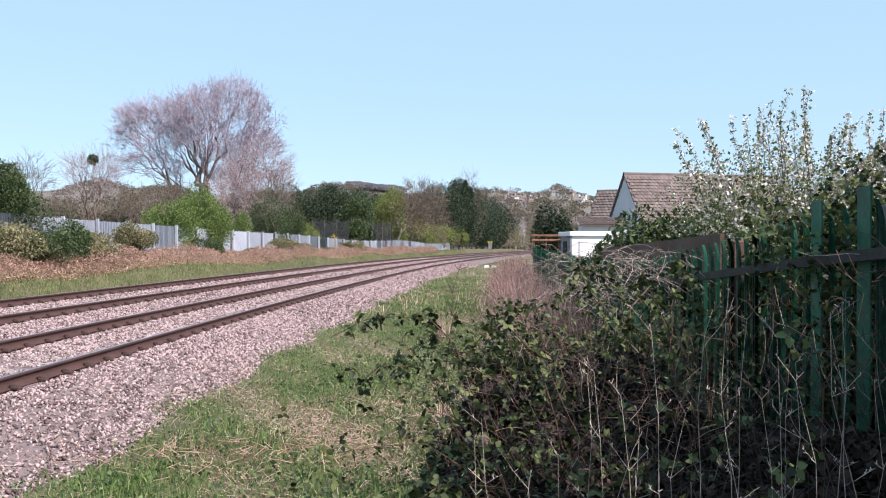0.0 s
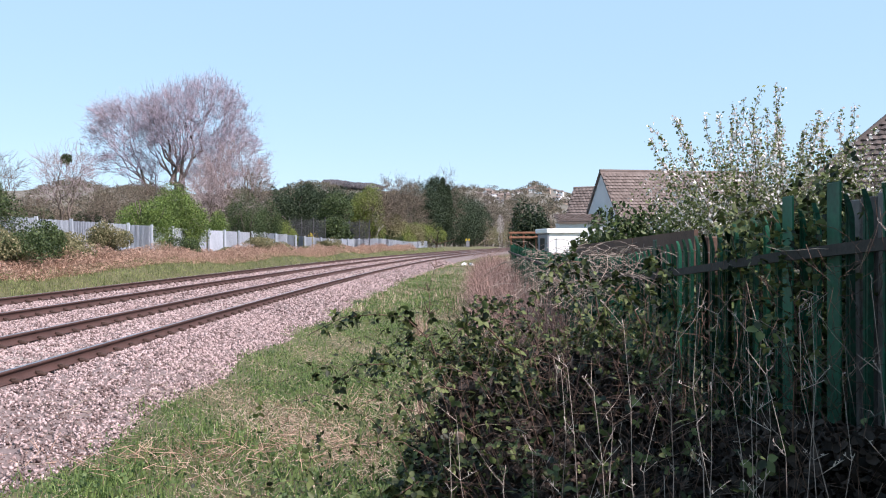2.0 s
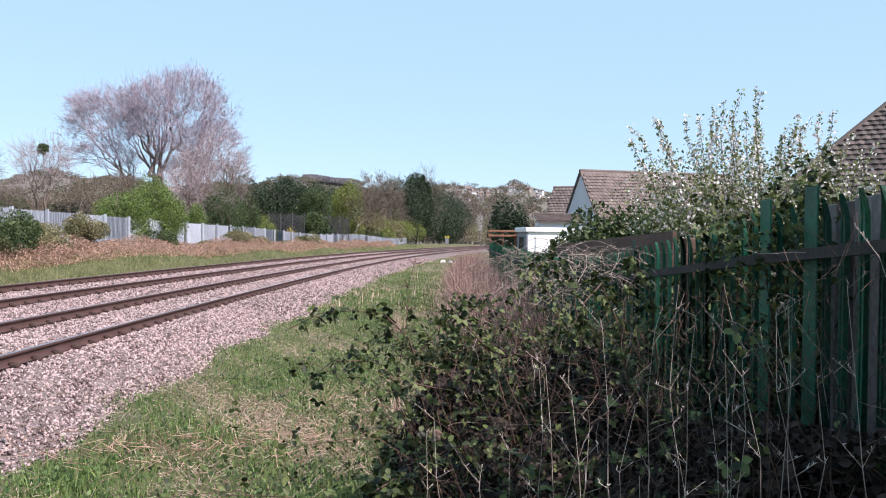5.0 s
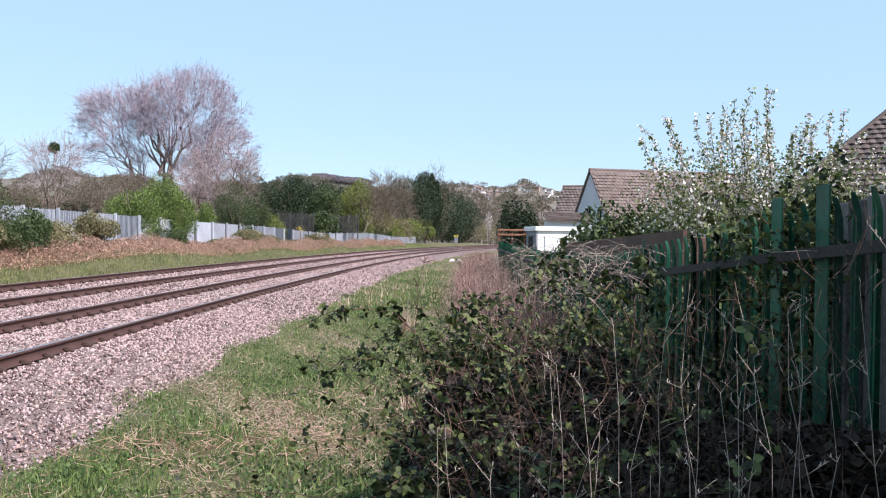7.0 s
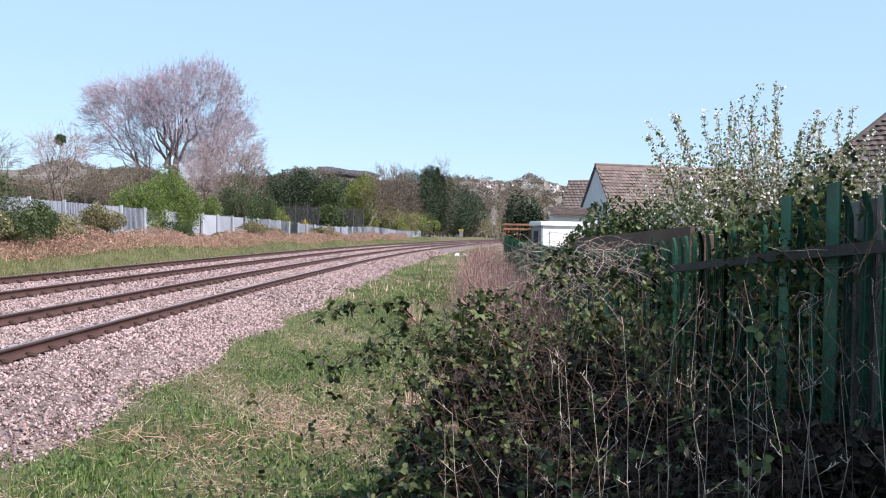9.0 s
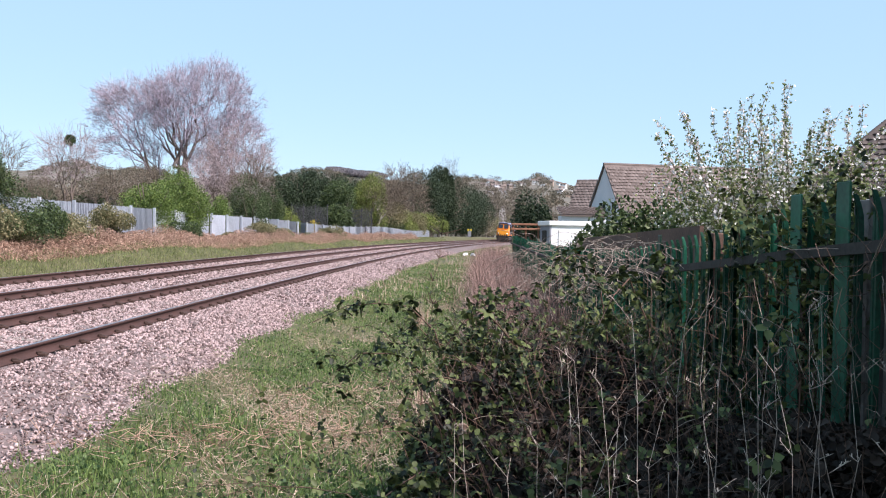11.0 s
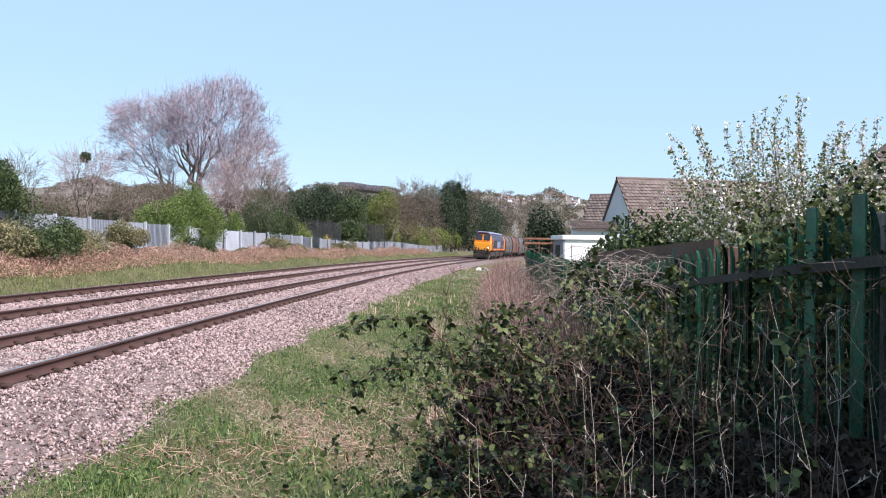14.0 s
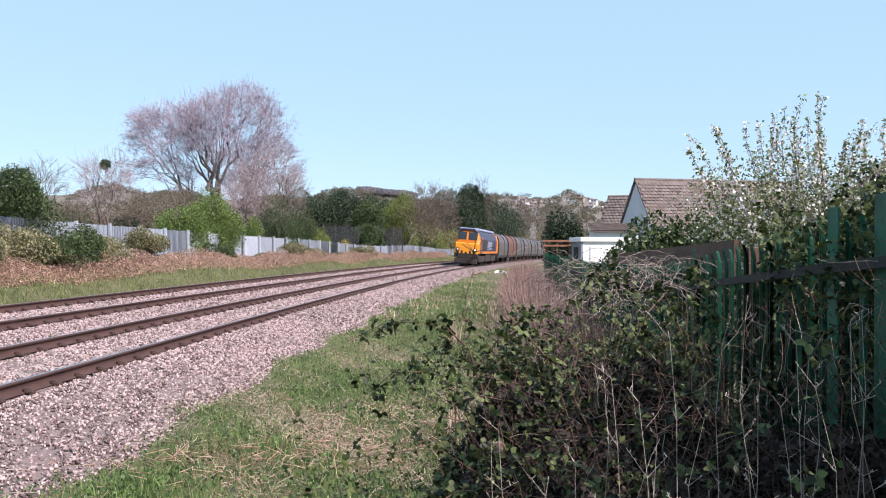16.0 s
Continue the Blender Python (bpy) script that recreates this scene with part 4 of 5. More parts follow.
        tagged(pm("leaf_spray", V, F, M["bramble"], arch), "dark leaves on an arching cane", kind="stuff")
        del A[A0:], B[A0:], R[A0:]
    V, F = tube_arrays(np.array(A) - base, np.array(B) - base, np.array(R), np.array(R) * 0.9, 4)
    tagged(pm("cane_growth", V, F, M["cane"], t), "brown arching bramble canes", kind="stuff")
    V, F = trefoil_arrays(np.array(lv) - base, 0.024)
    tagged(pm("upper_leaves", V, F, M["bramble"], t), "larger leaves along the arching canes", kind="stuff")
    # tangled pale dead canes on top of the mass
    A, B = [], []
    for _ in range(190):
        p = np.array([rng.uniform(0.6, 1.6), rng.uniform(6.2, 9.5), rng.uniform(0.95, 1.42)])
        an = rng.uniform(0, 6.3)
        for k in range(9):
            an += rng.normal() * 0.55
            q = p + np.array([math.cos(an) * 0.07, math.sin(an) * 0.1, 0.045 - 0.012 * k + rng.normal() * 0.012])
            A.append(p)
            B.append(q)
            p = q
    V, F = tube_arrays(np.array(A) - base, np.array(B) - base, 0.0019, 0.0016, 4)
    pm("dead_tangle", V, F, M["deadstem"], t, "bleached dead canes lying over the fence")
    A, B = [], []
    C, D = [], []
    for k in range(3200):
        yy = 2.3 + 3.6 * rng.random() ** 1.5
        p = np.array([rng.uniform(float(bramble_left(yy)) + 0.1, 1.5), yy, 0])
        p[2] = float(mound(p[0], p[1])) - abs(rng.normal()) * 0.3 + 0.6 * rng.random() * float(ramp_up(p[0], 0.05, 0.5) * ramp_up(p[1], 4.6, 3.4))
        way = rng.normal(size=3) * [0.6, 0.6, 0.5] + np.array([0, 0, 0.7])
        for _ in range(4):
            way += rng.normal(size=3) * 0.35
            q = p + way * 0.03
            (A if k % 7 == 0 else C).append(p)
            (B if k % 7 == 0 else D).append(q)
            p = q
    V, F = tube_arrays(np.array(A) - base, np.array(B) - base, 0.0012, 0.001, 3)
    tagged(pm("dead_twig_growth", V, F, M["deadstem"], t), "fine bleached dead twigs", kind="stuff")
    V, F = tube_arrays(np.array(C) - base, np.array(D) - base, 0.0013, 0.001, 3)
    tagged(pm("brown_twig_growth", V, F, M["cane"], t), "fine brown twigs in the shade of the leaves", kind="stuff")


def build_dead_stalks():
    """Pale upright weed stalks, lightened as if sunlit, with short side shoots, each a thing."""
    rg = np.random.default_rng(31)
    spots = [(0.50, 2.3, -0.16, 1.12), (0.57, 2.35, -0.14, 1.28), (0.63, 2.4, 0.02, 1.33), (0.74, 2.35, 0.04, 1.27), (0.78, 2.4, -0.03, 1.1), (1.02, 2.2, -0.26, 1.18), (1.1, 2.3, -0.22, 1.34), (1.16, 2.25, -0.12, 1.40),
             (0.33, 2.5, 0.1, 1.0), (0.24, 2.5, 0.14, 0.95), (0.06, 2.6, -0.05, 0.98), (0.42, 2.55, -0.12, 1.15), (0.68, 2.55, 0.05, 1.3), (0.88, 2.4, -0.06, 1.2), (0.95, 2.5, 0.05, 1.33), (-0.03, 2.7, 0.02, 0.92), (0.2, 2.4, -0.1, 0.85), (1.18, 2.1, -0.1, 1.48), (0.56, 2.6, 0.08, 1.25),
             (0.84, 2.6, 0.03, 1.22), (0.47, 2.45, 0.06, 1.05), (1.05, 2.6, -0.05, 1.3), (0.7, 2.25, -0.08, 1.05), (0.92, 2.25, 0.06, 1.15), (0.36, 2.7, -0.06, 1.12), (0.15, 2.55, 0.06, 0.9)]
    for x, y, lean, top in spots:
        t = thing("dead_stalk", x, y, -0.4, 0, "tall pale dead weed stalk, lightened as if sunlit, among the brambles", "weed stalk", "dead stalks")
        A, B, R = [], [], []
        p = np.zeros(3)
        H = top + 0.4
        for k in range(8):
            f = (k + 1) / 8
            q = np.array([lean * f ** 1.3, 0.05 * f, H * f]) + rg.normal(size=3) * [0.012, 0.012, 0]
            A.append(p)
            B.append(q)
            R.append(0.0042 * (1.15 - f))
            if k > 2:
                for _ in range(2):
                    an, ln = rg.uniform(0, 6.3), rg.uniform(0.015, 0.065)
                    e = q + np.array([math.cos(an) * ln, math.sin(an) * ln, ln * rg.uniform(0.4, 1.3)])
                    A.append(q)
                    B.append(e)
                    R.append(0.0007)
                    for _ in range(2):
                        A.append(q + (e - q) * rg.uniform(0.4, 1))
                        B.append(A[-1] + rg.normal(size=3) * 0.004 + np.array([0, 0, 0.006]))
                        R.append(0.0013)
            p = q
        V, F = tube_arrays(A, B, np.array(R), np.array(R) * 0.75, 4)
        pm("stem", V, F, M["palestem"], t)
    # one slender dark sapling at the edge of the mass
    t = thing("sapling", -0.3, 6.2, -0.4, 0, "slender dark sapling with tiny buds by the brambles", "sapling")
    A, B, R = [], [], []
    p = np.zeros(3)
    for k in range(12):
        f = (k + 1) / 12
        q = np.array([0.14 * f ** 2, 0, 1.9 * f]) + rg.normal(size=3) * [0.008, 0.008, 0]
        A.append(p)
        B.append(q)
        R.append(0.008 * (1.15 - f))
        if k > 5:
            for _ in range(5):
                an, ln = rg.uniform(0, 6.3), rg.uniform(0.04, 0.14)
                A.append(q)
                B.append(q + np.array([math.cos(an) * ln, math.sin(an) * ln, ln * rg.uniform(0.2, 1.0)]))
                R.append(0.003)
        p = q
    V, F = tube_arrays(A, B, np.array(R), np.array(R) * 0.75, 5)
    pm("stem", V, F, M["cane"], t)


FENCE_S, FENCE_Z = [1.2, 3.3, 4.9, 6.4, 8.3, 14, 30, 47], [1.85, 1.71, 1.61, 1.50, 1.38, 1.35, 1.47, 1.52]


def build_green_fence():
    t = thing("green_palisade_fence", 0, 0, 0, 0, "green-painted steel palisade fence beside the brambles", "fence")
    bm = bmesh.new()
    w = 0.027
    prof = [(-w, 0.0), (-w * 0.8, 0.018), (-w * 0.25, 0.018), (0.0, 0.009), (w * 0.25, 0.018), (w * 0.8, 0.018), (w, 0.0)]
    vs = []
    for z, k, out in ((-1.8, 1, 0), (-0.13, 1, 0), (-0.085, 0.85, 0.0), (-0.04, 0.45, 0.006), (0, 0.06, 0.016)):
        vs.append([bm.verts.new((-(out_ + out), yy * k, z)) for yy, out_ in prof])
    for a, b in zip(vs[:-1], vs[1:]):
        for i in range(6):
            bm.faces.new((a[i], a[i + 1], b[i + 1], b[i]))
    bmesh.ops.solidify(bm, geom=bm.faces[:], thickness=0.004)
    me = bpy.data.meshes.new("pale")
    bm.to_mesh(me)
    bm.free()
    me.materials.append(M["greenfence"])
    s = 1.2
    while s < 28.8:
        top = np.interp(s, FENCE_S, FENCE_Z)
        ob = new("pale", me)
        ob.parent = t
        ob.matrix_local = pose(*along(s, -1.58)[:2], top + rng.normal() * 0.006, rng.normal() * 0.5, 0, -math.degrees(np.interp(s, S_TAB, A_TAB)) + rng.normal() * 2)
        s += 0.157
    posts = [0.9, 3.65, 4.15, 6.9, 9.65, 12.4, 15.15, 17.9, 20.65, 23.4, 26.2, 28.9]
    for i, s0 in enumerate(posts):
        top = np.interp(s0, FENCE_S, FENCE_Z)
        wide = 0.065 if i in (1, 2) else 0.05
        p = boxed("post", M["greenfence"], t, -0.034, -0.026, -wide, wide, -2.2, 0.06, bevel=0.006)
        p.matrix_local = pose(*along(s0, -1.58)[:2], top, 0, 0, 0.8)
    for a, b in zip(posts[:-1], posts[1:]):
        for drop in (0.22, 1.45):
            za, zb = (np.interp(q, FENCE_S, FENCE_Z) - drop for q in (a, b))
            pa, pb = along(a, -1.52, za), along(b, -1.52, zb)
            up = np.array([0, 0, 0.022])
            slab("fence_rail", t, [pa - up, pb - up, pb + up, pa + up], 0.03, M["darkrail"], "dark weathered fence rail")


def quad_roof(name, parent, origin, ux, uz, nx, nz, tw, th, mat, clip=None):
    """Roof tiles as separate pieces over a slope: ux along the eaves, uz up the slope."""
    up = np.cross(ux, uz)
    up = up / np.linalg.norm(up)
    V = []
    for x, dz in ((0, 0), (0.5, 0.03), (1, 0)):
        for zz, lift in ((0, 0.05), (1.06, 0.0)):
            V.append(np.array(ux) * tw * x * 0.97 + np.array(uz) * th * zz + up * (lift + dz))
    low = [V[0] - up * 0.05, V[2] - up * 0.05, V[4] - up * 0.05]
    V = V + low
    F = [(0, 2, 3, 1), (2, 4, 5, 3), (6, 7, 2, 0), (7, 8, 4, 2)]
    me = bpy.data.meshes.new("roof_tile")
    me.from_pydata([tuple(v) for v in V], [], F)
    me.materials.append(mat)
    for j in range(nz):
        for i in range(nx):
            u, v = (i + (0.5 if j % 2 else 0)) * tw, j * th
            if clip and not clip(u, v):
                continue
            ob = new("roof_tile", me)
            ob.parent = parent
            ob.matrix_local = Matrix.Translation(np.array(origin) + np.array(ux) * u + np.array(uz) * v + up * 0.03)


def gabled_house(name, x, y, z, rz, half, length, eaves, ridge, label, tiles=None, windows=()):
    """Gable end in the local x-z plane at y = 0; the ridge runs along +y."""
    h = thing(name, x, y, z, rz, label, "house")
    pent = [(-half, 0), (half, 0), (half, eaves), (0, ridge), (-half, eaves)]
    V = [(a, 0, b) for a, b in pent] + [(a, length, b) for a, b in pent]
    F = [(0, 1, 2, 3, 4), (9, 8, 7, 6, 5), (0, 5, 6, 1), (1, 6, 7, 2), (4, 9, 5, 0)]
    pm("wall", V, F, M["render"], h)
    roof = None
    for sgn in (-1, 1):
        o = 0.35
        sl = np.array([-sgn * half, 0, ridge - eaves])
        sl = sl / np.linalg.norm(sl)
        n = np.array([sgn * (ridge - eaves), 0, half])
        n = n / np.linalg.norm(n)
        e0 = np.array([sgn * half, -0.15, eaves]) - sl * o
        e1 = np.array([sgn * half, length + 0.15, eaves]) - sl * o
        t0, t1 = np.array([0, -0.15, ridge]), np.array([0, length + 0.15, ridge])
        V = [e0 + n * 0.05, e1 + n * 0.05, t1 + n * 0.05, t0 + n * 0.05, e0 + n * 0.14, e1 + n * 0.14, t1 + n * 0.14, t0 + n * 0.14]
        F = [(0, 1, 2, 3), (7, 6, 5, 4), (0, 4, 5, 1), (1, 5, 6, 2), (2, 6, 7, 3), (3, 7, 4, 0)]
        roof = pm("roof", V, F, M["tile"], h)
        if tiles == sgn or tiles == 2:
            L = np.linalg.norm(t0 - e0)
            tw, th = 0.33, 0.33
            ux = np.array([0, 1.0, 0]) if sgn > 0 else np.array([0, -1.0, 0])
            org = (e0 if sgn > 0 else e1) + n * 0.14
            quad_roof("tiles", roof, org, ux, sl, min(30, int((length + 0.3) / tw)), int(L / th), tw, th, M["tile"])
    V, F = tube_arrays([(0, -0.15, ridge + 0.12)], [(0, length + 0.15, ridge + 0.12)], 0.14, 0.14, 8)
    pm("ridge_tiles", V, F, M["tile"], h)
    for cx, cz, w, hh in windows:
        wn_ = boxed("window", M["white"], h, cx - w / 2, cx + w / 2, -0.04, 0.03, cz - hh / 2, cz + hh / 2, bevel=0.01)
        boxed("pane", M["glass"], wn_, cx - w / 2 + 0.06, cx - 0.03, -0.055, -0.03, cz - hh / 2 + 0.06, cz + hh / 2 - 0.06, bevel=0.003)
        boxed("pane", M["glass"], wn_, cx + 0.03, cx + w / 2 - 0.06, -0.055, -0.03, cz - hh / 2 + 0.06, cz + hh / 2 - 0.06, bevel=0.003)
    return h


def build_houses():
    x, y = at_bearing(8.81, 70)
    gabled_house("house", x, y, -2.6, -76, 4.3, 13.0, 4.6, 9.5, "pale rendered gabled house with brown tiled roof", 1, windows=((-0.3, 6.2, 1.3, 1.1), (1.9, 6.2, 0.9, 1.1)))
    x, y = at_bearing(7.2, 82)
    h = gabled_house("house", x, y, -2.8, -115, 4.2, 7.0, 4.4, 9.1, "smaller tiled house with a roof window", 1)
    sl = Vector((-4.2, 0, 4.7)).normalized()
    n = Vector((4.7, 0, 4.2)).normalized()
    c = Vector((4.2, 1.6, 4.4)) + sl * 1.9 + n * 0.2
    slab("roof_window", h, [c, c + Vector((0, 0.8, 0)), c + Vector((0, 0.8, 0)) + sl * 1.1, c + sl * 1.1], 0.12, M["glass"], "dark sloping roof window")
    # low tiled roof in front of the two
    x, y = at_bearing(6.2, 66)
    p = thing("outhouse", x, y, -1.95, 0, "low outhouse with a brown tiled roof", "outhouse")
    boxed("wall", M["render"], p, 0, 3.2, 0, 2.6, -0.8, 4.9, bevel=0.02)
    roof = slab("roof", p, [(-0.1, -0.2, 4.95), (3.3, -0.2, 4.95), (3.3, 2.8, 5.6), (-0.1, 2.8, 5.6)], 0.1, M["tile"])
    quad_roof("tiles", roof, (-0.1, -0.2, 4.96), np.array([1.0, 0, 0]), np.array([0, 3, 0.65]) / math.hypot(3, 0.65), 10, 9, 0.33, 0.33, M["tile"])
    # near house with a hipped roof
    C, T = Vector((9.4, 26, 2.75)), Vector((15.9, 30.2, 7.1))
    e = Vector((0.85, -0.527, 0))
    q = thing("house", C.x, C.y, -2.4, 0, "brick house with a dark brown hipped tiled roof", "house")
    off = Vector((C.x, C.y, -2.4))
    E1 = C + e * 12
    n = e.cross(T - C).normalized()
    roof = slab("roof", q, [C - off, E1 - off, T + e * 6 - off, T - off], 0.12, M["darktile"])
    slab("roof", q, [T - off, C + Vector((3.0, 9.0, 0)) - off, C - off], 0.12, M["darktile"])
    L = (T - C).length
    up = n.cross(e).normalized()
    run, hgt = (T - C).dot(e), (T - C).dot(up)
    quad_roof("tiles", roof, tuple(C - off + n * 0.01), np.array(e), np.array(up), 28, int(hgt / 0.33), 0.27, 0.33, M["darktile"], lambda u, v: u > v * run / hgt + 0.02)
    V, F = tube_arrays([tuple(C - off)], [tuple(T - off)], 0.13, 0.13, 8)
    pm("hip_tiles", V, F, M["darktile"], q)
    slab("wall", q, [(0.5, 0.2, 0), (9.8, -5.6, 0), (9.8, -5.6, 5.1), (0.5, 0.2, 5.1)], 0.3, M["render"])
    boxed("gutter", M["white"], q, -0.1, 0.1, -0.1, 0.1, 4.95, 5.1, bevel=0.02)
    # white shed and the timber rail beside it
    x, y = at_bearing(5.5, 55)
    w = thing("garden_shed", x, y, -2.6, 9, "white-fronted flat-roofed garden shed", "shed")
    boxed("wall", M["white"], w, 0, 2.5, 0, 0.12, 0, 4.7, bevel=0.01)
    # the shade on this side is put into its darker grey
    boxed("shade_grey_wall", M["grey"], w, 0.01, 0.12, 0.12, 2.6, 0, 4.7, bevel=0.01)
    boxed("side_door", M["darkrail"], w, -0.03, 0.01, 0.9, 1.9, 2.3, 4.4, bevel=0.01, label="dark side door")
    boxed("back_wall", M["grey"], w, 0.12, 2.5, 2.48, 2.6, 0, 4.7, bevel=0.01)
    boxed("roof", M["white"], w, -0.12, 2.65, -0.14, 2.75, 4.7, 4.98, bevel=0.03)
    boxed("corner_post", M["grey"], w, -0.05, 0.07, -0.03, 0.09, 0, 4.72, bevel=0.01)
    boxed("door", M["white"], w, 0.5, 2.0, -0.05, 0.0, 2.4, 4.45, bevel=0.02)
    x, y = at_bearing(3.05, 58)
    r = thing("timber_rail", x, y, -2.4, 2, "rust-coloured timber rail on low posts", "rail fence")
    for z0 in (4.5, 4.2):
        boxed("bar", M["rust"], r, 0, 1.9, -0.04, 0.04, z0, z0 + 0.13, bevel=0.02)
    for x0 in (0.1, 0.9, 1.7):
        boxed("post", M["rust"], r, x0, x0 + 0.1, 0.04, 0.14, 0, 4.6, bevel=0.02)
    # timber boarding behind the green fence
    b = thing("timber_fence", 0, 0, 0, 0, "dark brown horizontal timber boarding behind the green fence", "fence")
    for k in range(2):
        for s0 in (6.6, 8.9, 11.2):
            za = np.interp(s0, [6.6, 13.5], [1.60, 1.46]) - k * 0.16
            zb = np.interp(s0 + 2.28, [6.6, 13.5], [1.60, 1.46]) - k * 0.16
            pa, pb = along(s0, -1.8, za), along(s0 + 2.28, -1.8, zb)
            slab("board", b, [pa - [0, 0, 0.15], pb - [0, 0, 0.15], pb, pa], 0.03, M["brownboard"])
    for s0 in (6.6, 8.9, 11.2, 13.45):
        pb = boxed("post", M["brownboard"], b, -0.05, 0.05, -0.05, 0.05, -3.0, 0.03, bevel=0.01)
        pb.matrix_local = pose(*along(s0, -1.9)[:2], np.interp(s0, [6.6, 13.5], [1.52, 1.38]))


def build_board_fence():
    """Upright grey boards close behind the nearest stretch of the green fence."""
    b = thing("board_fence", 0, 0, 0, 0, "weathered grey upright boards behind the green palisade", "fence")
    me = None
    s = 0.4
    while s < 3.95:
        if me is None:
            bm = box(bmesh.new(), -0.01, 0.01, -0.07, 0.07, -2.4, 0.0, bevel=0.004)
            me = bpy.data.meshes.new("board")
            bm.to_mesh(me)
            bm.free()
            me.materials.append(M["greyboard"])
        ob = new("board", me)
        ob.parent = b
        ob.matrix_local = pose(*along(s, -1.72)[:2], 1.70 + rng.normal() * 0.015, 0, 0, 0.8 + rng.normal() * 0.6)
        s += 0.15
    for z in (0.2, 1.3):
        pa, pb = along(0.3, -1.76, z), along(4.0, -1.76, z)
        up = np.array([0, 0, 0.04])
        slab("fence_rail", b, [pa - up, pb - up, pb + up, pa + up], 0.03, M["greyboard"])


def build_apple_tree():
    x, y = 3.35, 10.0
    z0 = float(height(x, y))
    t = thing("apple_tree", x, y, z0, 0, "apple tree in white blossom with upright shoots behind the fence", "tree")
    rg = np.random.default_rng(12)
    A, B, R, L, W = [], [], [], [], []
    top0 = 1.5 - z0
    for k in range(7):
        an = k * 0.9
        e = np.array([math.cos(an) * 0.7, math.sin(an) * 0.6, top0 + 0.15 * math.sin(k)])
        A += [np.array([0, 0, top0 * 0.45]), e * [0.6, 0.6, 0.8]]
        B += [e * [0.6, 0.6, 0.8], e]
        R += [0.05, 0.03]
    A.append(np.array([0, 0, -0.2]))
    B.append(np.array([0, 0, top0 * 0.5]))
    R.append(0.09)
    for k in range(70):
        bx = rg.uniform(-1.15, 1.5)
        by = rg.uniform(-0.7, 0.7)
        peak = 3.2 - 0.22 * abs(bx + 0.3) - 0.25 * rg.random() - (0.9 if k % 3 == 0 else 0)
        p = np.array([bx * 0.62 + rg.normal() * 0.08, by * 0.8, top0 + rg.uniform(-0.3, 0.3)])
        e = np.array([bx * 1.06 + rg.normal() * 0.16, by + rg.normal() * 0.15, peak - z0 - 0.7 * rg.random() ** 3])
        n = 7
        for i in range(n):
            q = p + (e - p) / (n - i) + rg.normal(size=3) * [0.03, 0.03, 0]
            A.append(p)
            B.append(q)
            R.append(0.006 * (1 - i / n) + 0.002)
            for _ in range(34):
                c = p + (q - p) * rg.random() + rg.normal(size=3) * (0.034 if i < 5 else 0.02)
                (W if rg.random() < 0.42 else L).append(c)
            p = q
    low = crown_points(11000, 0, 0, top0 + 0.3, 1.5, 0.9, 0.9, 18)
    L += list(low[:8600])
    W += list(low[8600:])
    R = np.array(R)
    V, F = tube_arrays(A, B, R, R * 0.8, 5)
    pm("trunk", V, F, M["bark"], t)
    V, F = leaf_arrays(np.array(L), 0.036, up=0.5, slim=0.6)
    pm("crown", V, F, M["appleleaf"], t)
    V, F = leaf_arrays(np.array(W), 0.031, up=0.3, slim=0.95)
    pm("blossom", V, F, M["blossom"], t, "white blossom clusters")


def build_fence_growth():
    """Ivy and bramble that grow over the fences."""
    leafy("ivy_bush", 2.45, 13.6, -1.3, 2.1, 3.35, "ivydark", 24000, 0.078, "dark glossy ivy bush behind the timber boarding", "bush", lumps=16)
    leafy("ivy_bush", 3.05, 13.0, -1.3, 1.9, 3.7, "ivydark", 24000, 0.078, "dark glossy ivy bush behind the timber boarding", "bush", lumps=16)
    leafy("ivy_bush", 2.2, 14.4, -1.0, 1.5, 2.75, "ivydark", 15000, 0.07, "paler ivy growth behind the timber boarding", "bush", lumps=10)
    base = np.array([1.75, 4.6, -0.3])
    t = thing("bramble_bush", *base, 0, "bramble growing up and over the green fence", "bramble")
    rg = np.random.default_rng(4)
    A, B, R, L = [], [], [], []
    for k in range(34):
        x0, y0 = rg.uniform(0.0, 0.4), rg.uniform(-0.9, 0.5)
        if k <= 3:
            x0, y0 = 0.12 + 0.06 * k, 0.25
        e = np.array([x0 + rg.uniform(-0.45, 0.15) * (k > 3), y0 + rg.uniform(-0.4, 0.4), rg.uniform(1.85, 2.15) if k > 3 else rg.uniform(2.1, 2.3)])
        p = np.array([x0, y0, 0.0])
        for i in range(8):
            f = (i + 1) / 8
            q = np.array([x0, y0, 0]) * (1 - f) + e * f + np.array([0, 0, 0.25 * math.sin(f * 3.14)]) + rg.normal(size=3) * 0.015
            A.append(p)
            B.append(q)
            R.append(0.006 * (1.2 - f))
            if i > 3:
                for _ in range(20):
                    L.append(p + (q - p) * rg.random() + rg.normal(size=3) * 0.05)
            p = q
    R = np.array(R)
    V, F = tube_arrays(A, B, R, R * 0.85, 4)
    tagged(pm("cane_growth", V, F, M["cane"], t), "brown arching bramble canes", kind="stuff")
    V, F = trefoil_arrays(np.array(L), 0.027)
    pm("foliage", V, F, M["bramble"], t)


